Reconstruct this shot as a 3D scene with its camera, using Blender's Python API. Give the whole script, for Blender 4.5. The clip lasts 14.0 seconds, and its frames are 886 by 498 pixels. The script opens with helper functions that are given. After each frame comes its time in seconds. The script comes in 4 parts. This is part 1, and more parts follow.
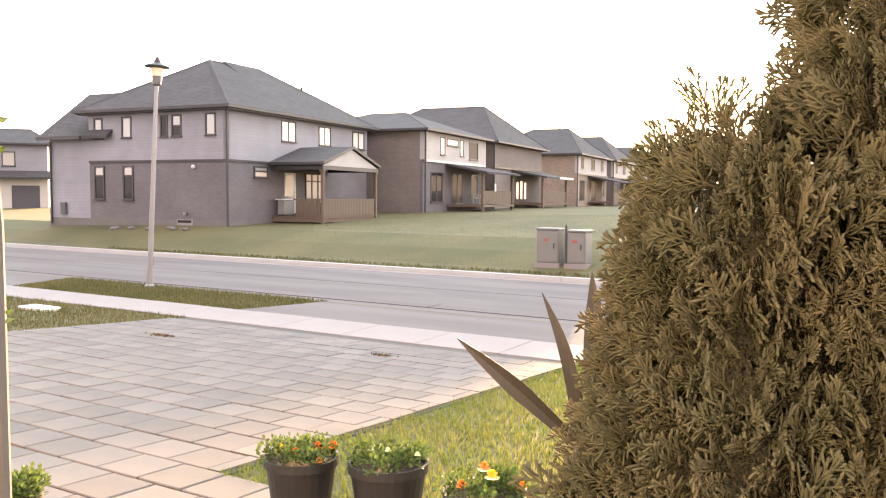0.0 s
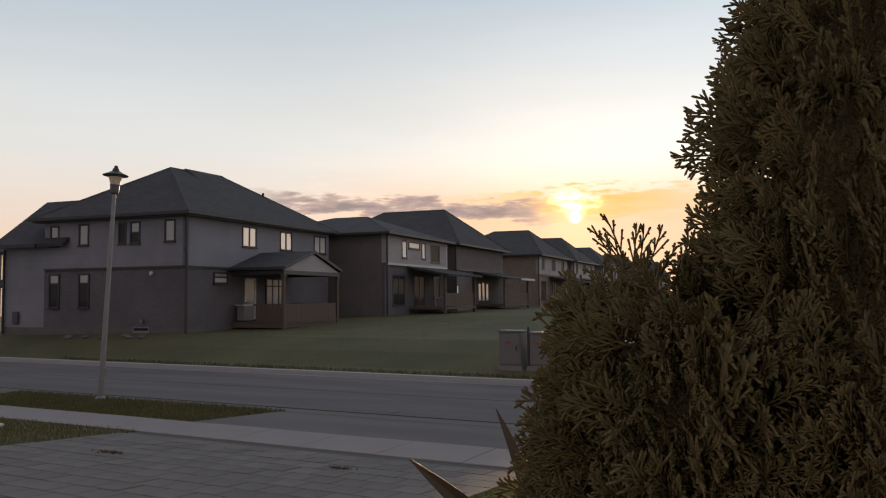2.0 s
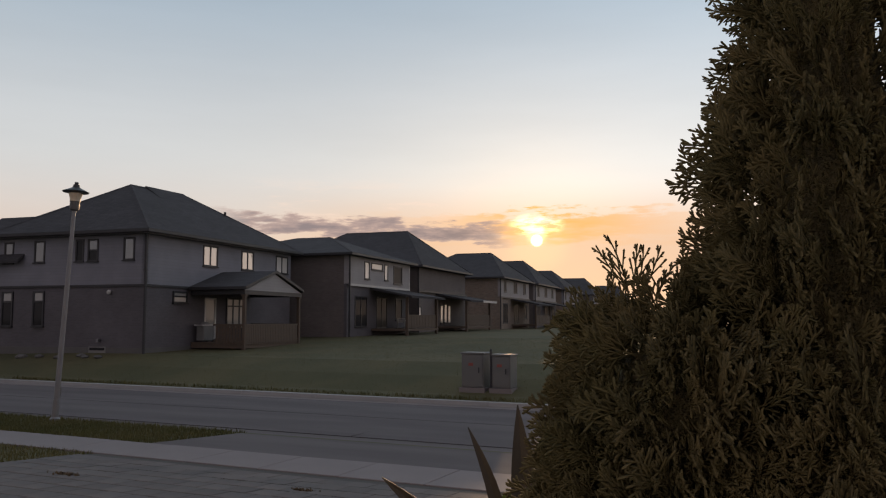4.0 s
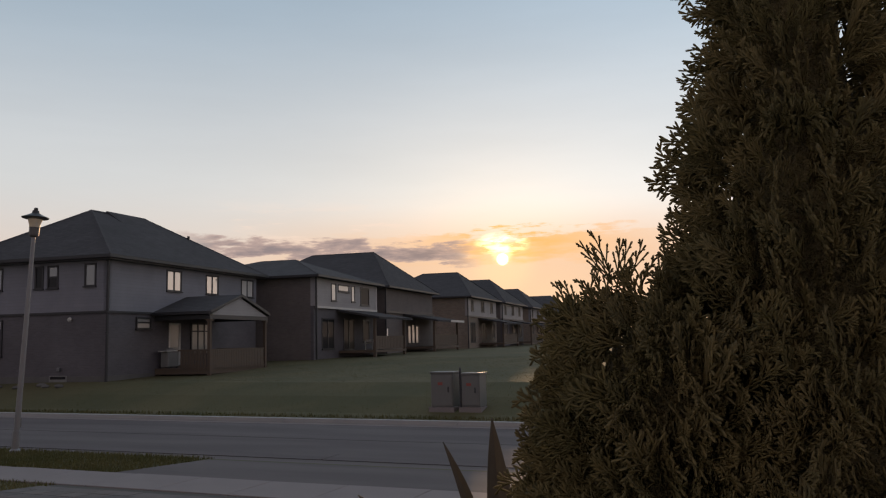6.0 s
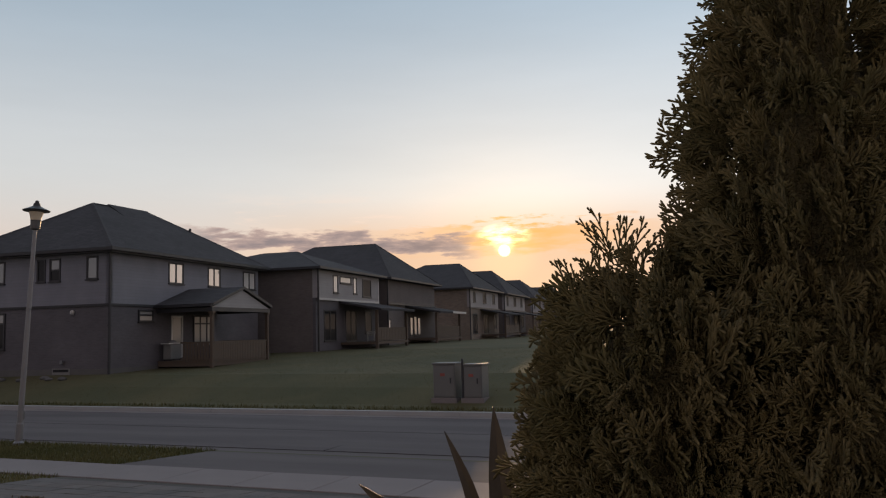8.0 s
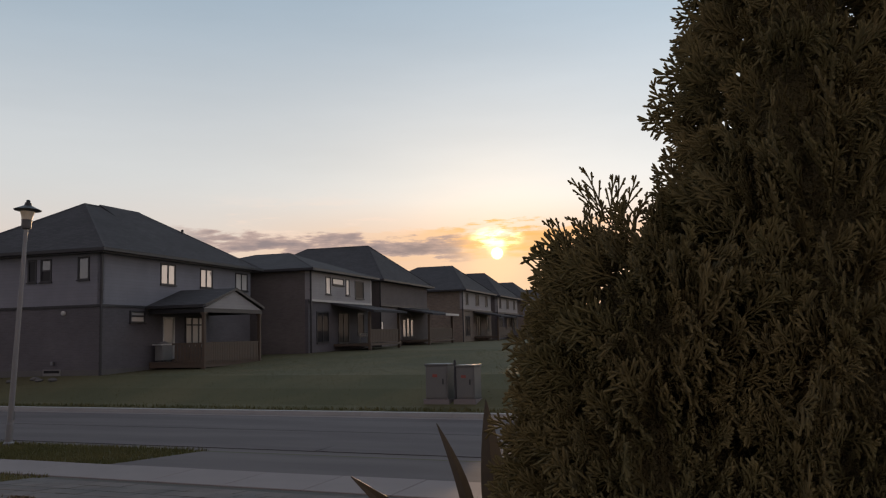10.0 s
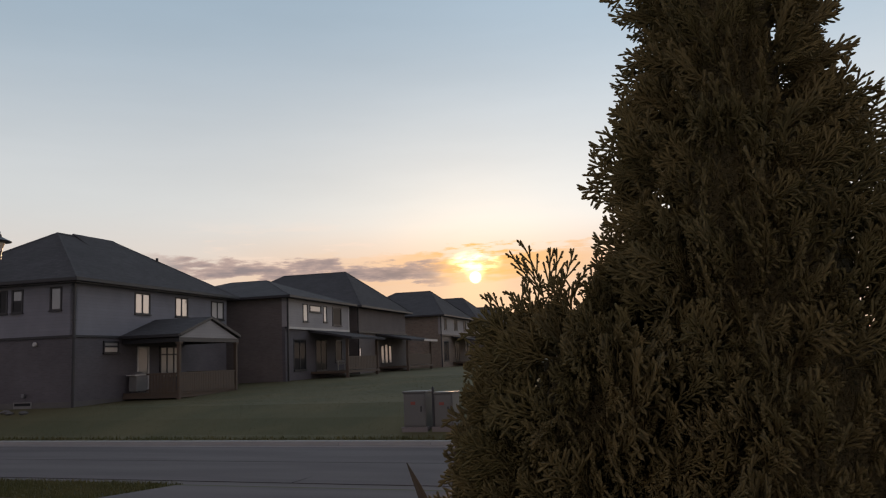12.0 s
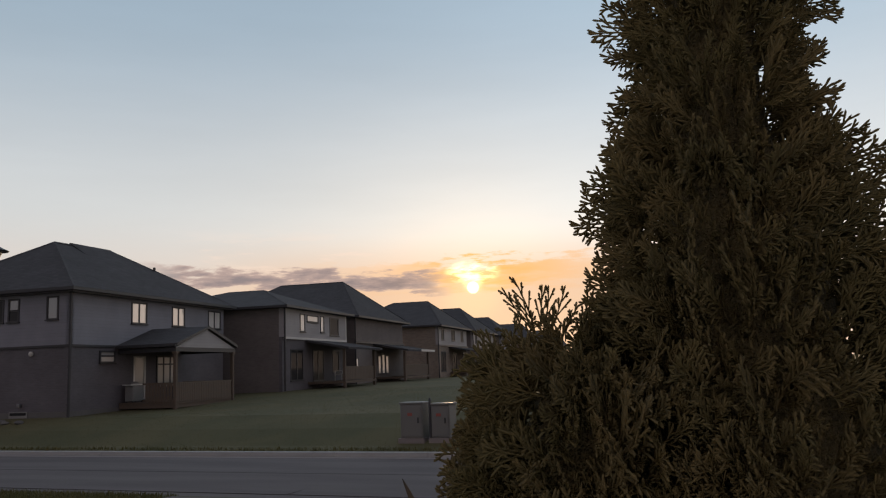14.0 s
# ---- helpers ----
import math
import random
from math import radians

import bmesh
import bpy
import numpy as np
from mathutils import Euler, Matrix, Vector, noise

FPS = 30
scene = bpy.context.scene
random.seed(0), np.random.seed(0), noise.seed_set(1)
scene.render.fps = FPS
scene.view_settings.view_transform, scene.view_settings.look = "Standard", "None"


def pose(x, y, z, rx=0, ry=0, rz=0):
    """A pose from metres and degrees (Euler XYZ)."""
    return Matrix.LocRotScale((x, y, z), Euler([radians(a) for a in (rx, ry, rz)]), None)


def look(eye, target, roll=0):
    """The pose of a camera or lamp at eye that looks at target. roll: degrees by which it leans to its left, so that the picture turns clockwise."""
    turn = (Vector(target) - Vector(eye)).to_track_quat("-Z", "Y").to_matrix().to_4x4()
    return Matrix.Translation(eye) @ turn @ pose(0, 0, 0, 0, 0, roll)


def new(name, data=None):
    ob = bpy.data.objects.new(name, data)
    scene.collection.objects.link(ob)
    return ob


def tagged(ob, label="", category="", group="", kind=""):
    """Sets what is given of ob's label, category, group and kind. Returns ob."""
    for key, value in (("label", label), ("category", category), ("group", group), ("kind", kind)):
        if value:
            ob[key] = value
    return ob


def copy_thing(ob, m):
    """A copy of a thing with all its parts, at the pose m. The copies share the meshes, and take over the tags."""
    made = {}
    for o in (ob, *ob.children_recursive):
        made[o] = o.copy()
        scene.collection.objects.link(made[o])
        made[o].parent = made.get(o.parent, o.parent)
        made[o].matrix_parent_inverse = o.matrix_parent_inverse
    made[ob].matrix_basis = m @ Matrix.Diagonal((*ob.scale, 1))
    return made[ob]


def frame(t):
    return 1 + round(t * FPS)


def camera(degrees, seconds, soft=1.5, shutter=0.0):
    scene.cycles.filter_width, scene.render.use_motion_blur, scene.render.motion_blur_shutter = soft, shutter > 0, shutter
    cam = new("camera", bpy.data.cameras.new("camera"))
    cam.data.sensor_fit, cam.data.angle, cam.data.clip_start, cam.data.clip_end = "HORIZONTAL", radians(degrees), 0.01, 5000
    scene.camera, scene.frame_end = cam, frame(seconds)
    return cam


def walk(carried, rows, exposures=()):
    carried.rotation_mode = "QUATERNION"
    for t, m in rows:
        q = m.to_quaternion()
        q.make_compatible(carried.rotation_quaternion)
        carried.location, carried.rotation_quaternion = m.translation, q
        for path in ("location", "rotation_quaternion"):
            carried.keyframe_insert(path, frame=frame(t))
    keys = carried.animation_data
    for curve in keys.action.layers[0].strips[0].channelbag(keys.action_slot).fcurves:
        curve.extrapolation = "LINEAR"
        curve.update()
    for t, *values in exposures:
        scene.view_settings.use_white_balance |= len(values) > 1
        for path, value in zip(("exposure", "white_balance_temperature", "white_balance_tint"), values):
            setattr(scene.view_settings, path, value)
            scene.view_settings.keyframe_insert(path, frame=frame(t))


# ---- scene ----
cam = camera(57.1, 14.0, soft=1.2)
PATH = [
    (0, (0.186, -0.027, 2.511), (0.156, 1.968, 2.381), 0.4),
    (0.3, (0.220, 0.008, 2.530), (0.239, 2.007, 2.486), -0.2),
    (0.5, (0.222, -0.014, 2.542), (0.261, 1.985, 2.537), -0.3),
    (1, (0.231, 0.003, 2.566), (0.274, 2.001, 2.625), -0.4),
    (1.5, (0.242, 0.044, 2.569), (0.287, 2.041, 2.661), -0.3),
    (2, (0.25, 0.047, 2.57), (0.31, 2.043, 2.689), -0.5),
    (2.5, (0.245, 0.038, 2.578), (0.327, 2.032, 2.71), -0.6),
    (3, (0.229, 0.008, 2.57), (0.328, 2.0, 2.716), -0.1),
    (3.5, (0.204, -0.007, 2.568), (0.33, 1.983, 2.724), -0.1),
    (4, (0.186, -0.019, 2.56), (0.339, 1.967, 2.732), 0.0),
    (6.5, (0.157, -0.033, 2.528), (0.399, 1.94, 2.751), -1.5),
    (7, (0.156, -0.023, 2.525), (0.394, 1.952, 2.736), -1.6),
    (7.5, (0.168, -0.013, 2.526), (0.399, 1.963, 2.726), -1.6),
    (10, (0.168, -0.002, 2.471), (0.417, 1.972, 2.677), -1.5),
    (10.5, (0.185, -0.013, 2.492), (0.455, 1.957, 2.712), -1.8),
    (11, (0.208, -0.007, 2.51), (0.493, 1.958, 2.751), -1.9),
    (11.5, (0.214, -0.008, 2.525), (0.511, 1.954, 2.78), -2.1),
    (12, (0.218, 0.002, 2.528), (0.521, 1.961, 2.792), -2.3),
    (12.5, (0.225, 0.003, 2.526), (0.53, 1.961, 2.795), -2.4),
    (13, (0.227, 0.001, 2.534), (0.534, 1.958, 2.808), -2.4),
    (13.5, (0.224, -0.005, 2.545), (0.532, 1.951, 2.826), -2.2),
    (14, (0.221, -0.017, 2.556), (0.53, 1.937, 2.844), -2.1),
]
EXPOSURE = [(0.0, 3.35, 8000, 16), (0.3, 2.7, 7900, 16), (0.7, 2.1, 7700, 16), (1.2, 1.22, 7400, 15), (1.7, 0.55, 7200, 15), (2.2, 0.2, 7000, 15), (2.8, 0.08, 6950, 15), (3.6, 0.08, 6900, 15), (14.0, 0.08, 6850, 14)]
walk(cam, [(t, look(eye, target, roll)) for t, eye, target, roll in PATH], EXPOSURE)

# ---- sky and sun ----
SUN_AZ, SUN_EL = radians(11.0), radians(5.5)
SUN_DIR = Vector((math.sin(SUN_AZ) * math.cos(SUN_EL), math.cos(SUN_AZ) * math.cos(SUN_EL), math.sin(SUN_EL)))


class Nodes:
    """Short hand for building a node tree."""

    def __init__(self, tree):
        self.tree = tree
        tree.nodes.clear()

    def add(self, kind, **inputs):
        n = self.tree.nodes.new(kind)
        for key, value in inputs.items():
            key = key.replace("_", " ")
            self.set(n.inputs[key], value)
        return n

    def set(self, socket, value):
        if isinstance(value, bpy.types.NodeSocket):
            self.tree.links.new(value, socket)
        else:
            socket.default_value = value

    def math(self, op, a, b=0.0, c=0.0, clamp=False):
        n = self.tree.nodes.new("ShaderNodeMath")
        n.operation, n.use_clamp = op, clamp
        for s, v in zip(n.inputs, (a, b, c)):
            self.set(s, v)
        return n.outputs[0]

    def mix(self, fac, a, b, kind="MIX"):
        n = self.tree.nodes.new("ShaderNodeMix")
        n.data_type, n.blend_type = "RGBA", kind
        self.set(n.inputs[0], fac), self.set(n.inputs[6], a), self.set(n.inputs[7], b)
        return n.outputs[2]

    def ramp(self, fac, *stops):
        n = self.tree.nodes.new("ShaderNodeValToRGB")
        els = n.color_ramp.elements
        while len(els) < len(stops):
            els.new(0.5)
        for e, (p, c) in zip(els, stops):
            e.position, e.color = p, (c, c, c, 1) if isinstance(c, float) else (*c, 1)
        self.set(n.inputs[0], fac)
        return n.outputs[0]

    def smooth(self, v, lo, hi, out0=0.0, out1=1.0):
        n = self.tree.nodes.new("ShaderNodeMapRange")
        n.interpolation_type = "SMOOTHSTEP"
        for s, x in zip(n.inputs, (v, lo, hi, out0, out1)):
            self.set(s, x)
        return n.outputs[0]

    def noise(self, vec, scale, detail=4.0, rough=0.55):
        n = self.add("ShaderNodeTexNoise", Scale=scale, Detail=detail, Roughness=rough)
        if vec is not None:
            self.set(n.inputs["Vector"], vec)
        return n.outputs[0]

    def scaled(self, vec, s, move=(0, 0, 0)):
        n = self.tree.nodes.new("ShaderNodeMapping")
        self.set(n.inputs["Vector"], vec)
        n.inputs["Scale"].default_value, n.inputs["Location"].default_value = s, move
        return n.outputs[0]


def build_sky():
    world = bpy.data.worlds.new("evening_sky")
    world.use_nodes = True
    scene.world = world
    k = Nodes(world.node_tree)
    sky = k.tree.nodes.new("ShaderNodeTexSky")
    sky.sky_type, sky.sun_disc = "NISHITA", False
    sky.sun_elevation, sky.sun_rotation = SUN_EL, SUN_AZ
    sky.air_density, sky.dust_density, sky.ozone_density, sky.altitude = 1.0, 0.6, 2.0, 300
    way = k.add("ShaderNodeTexCoord").outputs["Generated"]
    parts = k.tree.nodes.new("ShaderNodeSeparateXYZ")
    k.set(parts.inputs[0], way)
    up = parts.outputs[2]
    dot = k.tree.nodes.new("ShaderNodeVectorMath")
    dot.operation = "DOT_PRODUCT"
    k.set(dot.inputs[0], way), k.set(dot.inputs[1], SUN_DIR)
    near = dot.outputs["Value"]
    high = k.math("SUBTRACT", up, SUN_DIR.z)
    side = k.math("SUBTRACT", k.math("MULTIPLY", parts.outputs[0], math.cos(SUN_AZ)), k.math("MULTIPLY", parts.outputs[1], math.sin(SUN_AZ)))
    # thin high veil: peach low down, pale above, blue-grey higher up, dimmer away from the sun
    lower = k.mix(k.smooth(up, 0.05, 0.20), (7.6, 5.9, 5.0, 1), (7.2, 7.5, 7.5, 1))
    veil = k.mix(k.smooth(up, 0.14, 0.44), lower, (3.6, 4.9, 6.0, 1))
    veil = k.mix(1.0, veil, k.smooth(side, -0.25, 0.25, 1.0, 1.22), "MULTIPLY")
    veil = k.mix(k.smooth(near, -0.6, 0.85), (3.15, 2.85, 3.2, 1), veil)
    base = k.mix(0.78, sky.outputs[0], veil)
    # soft streaks in the veil
    streak = k.noise(k.scaled(way, (2.5, 2.5, 14), (3.0, 0.7, 0.1)), 1.0, 5.0, 0.6)
    base = k.mix(1.0, base, k.smooth(streak, 0.25, 0.75, 0.975, 1.025), "MULTIPLY")
    plan = k.tree.nodes.new("ShaderNodeCombineXYZ")
    k.set(plan.inputs[0], side), k.set(plan.inputs[1], high)

    def bell(x, mid, wide):
        q = k.math("DIVIDE", k.math("SUBTRACT", x, mid), wide)
        return k.math("POWER", 2.718, k.math("MULTIPLY", k.math("MULTIPLY", q, q), -1.0))

    ahead = k.smooth(near, 0.80, 0.90)
    # peach haze low down on the sunny side
    low = k.math("MULTIPLY", k.smooth(high, -0.01, 0.075, 1.0, 0.0), k.smooth(near, 0.93, 0.995))
    base = k.mix(k.math("MULTIPLY", low, 0.75), base, (7.6, 5.1, 3.3, 1))
    # golden veil beside and above the sun, torn along its upper edge
    fray = k.noise(k.scaled(plan.outputs[0], (11, 60, 1), (7.3, 1.0, 2.0)), 1.0, 6.0, 0.62)
    lift = k.math("ADD", high, k.math("MULTIPLY", k.math("SUBTRACT", fray, 0.5), -0.075))
    gilt = k.math("MULTIPLY", k.math("MULTIPLY", k.smooth(lift, -0.008, 0.010), k.smooth(lift, 0.027, 0.034, 1.0, 0.0)), bell(side, 0.03, 0.15))
    gold = k.mix(bell(side, 0.0, 0.11), (8.8, 5.6, 3.2, 1), (9.6, 4.9, 1.25, 1))
    base = k.mix(k.math("MULTIPLY", gilt, k.smooth(fray, 0.3, 0.6, 0.55, 0.98)), base, gold)
    # pale lit wisps over the houses
    wisp = k.noise(k.scaled(plan.outputs[0], (12, 70, 1), (2.2, 5.1, 0.4)), 1.0, 5.0, 0.6)
    wisps = k.math("MULTIPLY", k.math("MULTIPLY", bell(high, 0.042, 0.022), k.smooth(wisp, 0.5, 0.66)), k.math("MULTIPLY", bell(side, -0.2, 0.16), ahead))
    base = k.mix(k.math("MULTIPLY", wisps, 0.5), base, (9.4, 7.5, 6.2, 1))
    # broken grey cloud bank low over the houses
    drift = k.noise(k.scaled(plan.outputs[0], (17, 88, 1), (2.1, 0.4, 0.3)), 1.0, 9.0, 0.64)
    axis = k.math("ADD", 0.0085, k.math("MULTIPLY", k.math("ADD", side, 0.05), -0.035))
    thick = k.math("DIVIDE", k.math("SUBTRACT", high, axis), 0.0155)
    body = k.math("SUBTRACT", 1.0, k.math("MULTIPLY", thick, thick))
    span = k.math("MULTIPLY", k.smooth(side, -0.40, -0.33), k.smooth(side, -0.07, -0.015, 1.0, 0.0))
    dense = k.math("ADD", k.math("MULTIPLY", body, 0.34), k.math("MULTIPLY", k.math("SUBTRACT", drift, 0.5), 2.0))
    bank = k.math("MULTIPLY", k.math("MULTIPLY", span, k.smooth(dense, 0.05, 0.30)), k.math("MULTIPLY", k.smooth(body, -0.9, 0.1), ahead))
    cloud = k.mix(k.smooth(dense, 0.15, 0.65), (4.6, 3.5, 3.2, 1), (2.35, 2.05, 2.2, 1))
    base = k.mix(k.math("MULTIPLY", bank, 0.92), base, cloud)
    # warm glow, and the sun with the thin torn cloud that it lights
    glow = k.math("ADD", k.math("MULTIPLY", k.math("POWER", k.smooth(near, 0.985, 1.0), 2.0), 0.5), k.math("MULTIPLY", k.math("POWER", k.smooth(near, 0.9983, 1.0), 2.0), 1.6))
    base = k.mix(1.0, base, k.mix(1.0, (1.0, 0.55, 0.12, 1), glow, "MULTIPLY"), "ADD")
    tear = k.smooth(k.noise(k.scaled(plan.outputs[0], (34, 120, 1), (1.0, 4.0, 0.0)), 1.0, 5.0, 0.6), 0.40, 0.60)
    sx, sy = k.math("DIVIDE", side, 0.038), k.math("DIVIDE", k.math("SUBTRACT", high, 0.0185), 0.0165)
    patch = k.smooth(k.math("ADD", k.math("MULTIPLY", sx, sx), k.math("MULTIPLY", sy, sy)), 0.0, 1.0, 1.0, 0.0)
    core = k.math("ADD", k.math("MULTIPLY", k.smooth(near, 0.999966, 0.999995), 40.0), k.math("MULTIPLY", k.math("MULTIPLY", patch, k.math("ADD", 0.04, tear)), 15.0))
    core = k.math("ADD", core, k.math("MULTIPLY", bell(k.math("MULTIPLY", side, side), 0.0, 0.00012), k.math("MULTIPLY", bell(high, 0.008, 0.009), 7.0)))
    light = k.mix(1.0, base, k.mix(1.0, (1.0, 0.80, 0.42, 1), core, "MULTIPLY"), "ADD")
    back = k.add("ShaderNodeBackground", Color=light, Strength=0.10)
    out = k.tree.nodes.new("ShaderNodeOutputWorld")
    k.set(out.inputs[0], back.outputs[0])


build_sky()
lamp = bpy.data.lights.new("sun", "SUN")
lamp.energy, lamp.angle, lamp.color = 3.2, radians(0.8), (1.0, 0.66, 0.36)
new("sun", lamp).matrix_world = look(SUN_DIR * 50, (0, 0, 0))

# ---- materials ----
def material(name, colour, rough=0.8, vary=0.25, scale=3.0, fine=40.0, bump=0.2, metal=0.0, spec=0.5, tint=None, random_tone=0.0, island_tone=0.0, translucent=0.0, depth=0.01, stretch=(1, 1, 1)):
    """A surface with broad stains, fine grain and relief."""
    m = bpy.data.materials.new(name)
    m.use_nodes = True
    k = Nodes(m.node_tree)
    at = k.scaled(k.add("ShaderNodeTexCoord").outputs["Object"], stretch)
    broad, grain = k.noise(at, scale, 4.0), k.noise(at, fine, 3.0)
    tone = k.math("ADD", k.math("MULTIPLY", k.math("SUBTRACT", broad, 0.5), 2.0 * vary), k.math("MULTIPLY", k.math("SUBTRACT", grain, 0.5), 1.4 * vary))
    if random_tone:
        tone = k.math("ADD", tone, k.math("MULTIPLY", k.math("SUBTRACT", k.add("ShaderNodeObjectInfo").outputs["Random"], 0.5), random_tone))
    if island_tone:
        tone = k.math("ADD", tone, k.math("MULTIPLY", k.math("SUBTRACT", k.add("ShaderNodeNewGeometry").outputs["Random Per Island"], 0.5), island_tone))
    base = (*colour, 1)
    if tint:
        base = k.mix(k.smooth(broad, 0.35, 0.65), base, (*tint, 1))
    col = k.mix(1.0, base, k.math("ADD", tone, 1.0), "MULTIPLY")
    p = k.add("ShaderNodeBsdfPrincipled", Base_Color=col, Metallic=metal)
    k.set(p.inputs["Specular IOR Level"], spec)
    k.set(p.inputs["Roughness"], k.math("ADD", rough, k.math("MULTIPLY", k.math("SUBTRACT", grain, 0.5), 0.25), clamp=True))
    if bump:
        b = k.add("ShaderNodeBump", Strength=bump, Distance=depth, Height=k.math("ADD", grain, k.math("MULTIPLY", broad, 0.5)))
        k.set(p.inputs["Normal"], b.outputs[0])
    shader = p.outputs[0]
    if translucent:
        t = k.add("ShaderNodeBsdfTranslucent", Color=col)
        mixer = k.add("ShaderNodeMixShader", Fac=translucent)
        k.set(mixer.inputs[1], shader), k.set(mixer.inputs[2], t.outputs[0])
        shader = mixer.outputs[0]
    out = k.tree.nodes.new("ShaderNodeOutputMaterial")
    k.set(out.inputs[0], shader)
    return m


def courses(name, colour, mortar, high, long, rough=0.85, gap=0.012, relief=0.6, vary=0.3, vertical=False):
    """Brick, siding or shingle courses that run level round the faces."""
    m = bpy.data.materials.new(name)
    m.use_nodes = True
    k = Nodes(m.node_tree)
    at = k.add("ShaderNodeTexCoord").outputs["Object"]
    xyz = k.tree.nodes.new("ShaderNodeSeparateXYZ")
    k.set(xyz.inputs[0], at)
    along = k.math("ADD", xyz.outputs[0], xyz.outputs[1])
    flat = k.tree.nodes.new("ShaderNodeCombineXYZ")
    k.set(flat.inputs[0], along), k.set(flat.inputs[1], xyz.outputs[2])
    b = k.tree.nodes.new("ShaderNodeTexBrick")
    k.set(b.inputs["Vector"], flat.outputs[0])
    for key, v in (("Scale", 1.0), ("Brick Width", long), ("Row Height", high), ("Mortar Size", gap), ("Mortar Smooth", 0.2), ("Bias", 0.0)):
        b.inputs[key].default_value = v
    light, dark = [c * (1 + vary) for c in colour], [c * (1 - vary) for c in colour]
    b.inputs["Color1"].default_value, b.inputs["Color2"].default_value = (*light, 1), (*dark, 1)
    b.inputs["Mortar"].default_value = (*mortar, 1)
    stain = k.noise(at, 0.6, 5.0)
    col = k.mix(1.0, b.outputs[0], k.math("ADD", 0.7, k.math("MULTIPLY", stain, 0.6)), "MULTIPLY")
    p = k.add("ShaderNodeBsdfPrincipled", Base_Color=col, Roughness=rough)
    height = k.math("ADD", k.math("SUBTRACT", 1.0, b.outputs[1]), k.math("MULTIPLY", k.noise(at, 60.0), 0.3))
    k.set(p.inputs["Normal"], k.add("ShaderNodeBump", Strength=relief, Distance=0.02, Height=height).outputs[0])
    out = k.tree.nodes.new("ShaderNodeOutputMaterial")
    k.set(out.inputs[0], p.outputs[0])
    return m


def coated_glass(name, shine_share=0.42, behind=(0.68, 0.66, 0.62)):
    m = bpy.data.materials.new(name)
    m.use_nodes = True
    k = Nodes(m.node_tree)
    at = k.add("ShaderNodeTexCoord").outputs["Object"]
    b = k.add("ShaderNodeBump", Strength=0.04, Distance=0.02, Height=k.noise(at, 1.5, 2.0))
    room = k.add("ShaderNodeBsdfPrincipled", Base_Color=(*behind, 1), Roughness=0.5)
    room.inputs["Specular IOR Level"].default_value = 0.05
    shine = k.add("ShaderNodeBsdfGlossy", Color=(0.95, 0.95, 0.95, 1), Roughness=0.03)
    k.set(shine.inputs["Normal"], b.outputs[0])
    mixer = k.add("ShaderNodeMixShader", Fac=shine_share)
    k.set(mixer.inputs[1], room.outputs[0]), k.set(mixer.inputs[2], shine.outputs[0])
    out = k.tree.nodes.new("ShaderNodeOutputMaterial")
    k.set(out.inputs[0], mixer.outputs[0])
    return m


GRASS_SOIL = material("lawn_turf", (0.07, 0.07, 0.027), 0.95, 0.25, 0.3, 24, 0.4, tint=(0.09, 0.079, 0.033))
GRASS = material("grass_blades", (0.104, 0.1, 0.038), 0.8, 0.15, 0.5, 5, 0.0, spec=0.2, tint=(0.135, 0.115, 0.049), island_tone=0.2, translucent=0.35)
# near lawn blades, with the low sun's yellow-green put into their colour
GRASS_SUNLIT = material("sunlit_grass_blades", (0.11, 0.15, 0.028), 0.7, 0.2, 0.9, 8, 0.0, tint=(0.16, 0.17, 0.04), island_tone=0.4, translucent=0.5)
ASPHALT = material("worn_asphalt", (0.092, 0.078, 0.08), 0.9, 0.16, 0.9, 60, 0.5, tint=(0.112, 0.097, 0.097), depth=0.006, stretch=(0.14, 1, 1))
CONCRETE = material("concrete", (0.21, 0.183, 0.18), 0.85, 0.14, 0.9, 60, 0.3, depth=0.005)
SEAM = material("dull_tar_seam", (0.084, 0.073, 0.074), 0.85, 0.2, 2, 60, 0.3)
KERB = material("pale_kerb_concrete", (0.34, 0.335, 0.33), 0.85, 0.14, 0.9, 60, 0.3, depth=0.005)
BEDDING = material("joint_sand", (0.07, 0.065, 0.06), 0.95, 0.2, 2, 80, 0.5)
PAVER = material("concrete_paver", (0.105, 0.097, 0.094), 0.85, 0.16, 1.3, 70, 0.4, tint=(0.125, 0.105, 0.097), random_tone=0.3, island_tone=0.0, depth=0.004)
PAVER_FAR = material("concrete_paver_far", (0.105, 0.097, 0.094), 0.85, 0.16, 1.3, 70, 0.4, tint=(0.125, 0.105, 0.097), island_tone=0.3, depth=0.004)
SIDING = courses("grey_lap_siding", (0.238, 0.24, 0.274), (0.21, 0.212, 0.24), 0.15, 3.6, 0.75, 0.008, 0.15, 0.03)
SIDING_PALE = courses("pale_board_siding", (0.36, 0.345, 0.35), (0.31, 0.3, 0.305), 0.15, 3.6, 0.75, 0.008, 0.15, 0.03)
BRICK = courses("grey_brown_brick", (0.122, 0.113, 0.124), (0.13, 0.121, 0.13), 0.075, 0.24, 0.9, 0.01, 0.3, 0.08)
BRICK_TAN = courses("tan_brick", (0.26, 0.20, 0.16), (0.3, 0.28, 0.25), 0.075, 0.24, 0.9, 0.01, 0.5, 0.2)
BRICK_BROWN = courses("brown_brick", (0.165, 0.142, 0.135), (0.17, 0.152, 0.146), 0.075, 0.24, 0.9, 0.01, 0.4, 0.1)
SHINGLE = courses("charcoal_shingles", (0.058, 0.055, 0.06), (0.04, 0.039, 0.042), 0.085, 0.3, 0.95, 0.012, 0.6, 0.18)
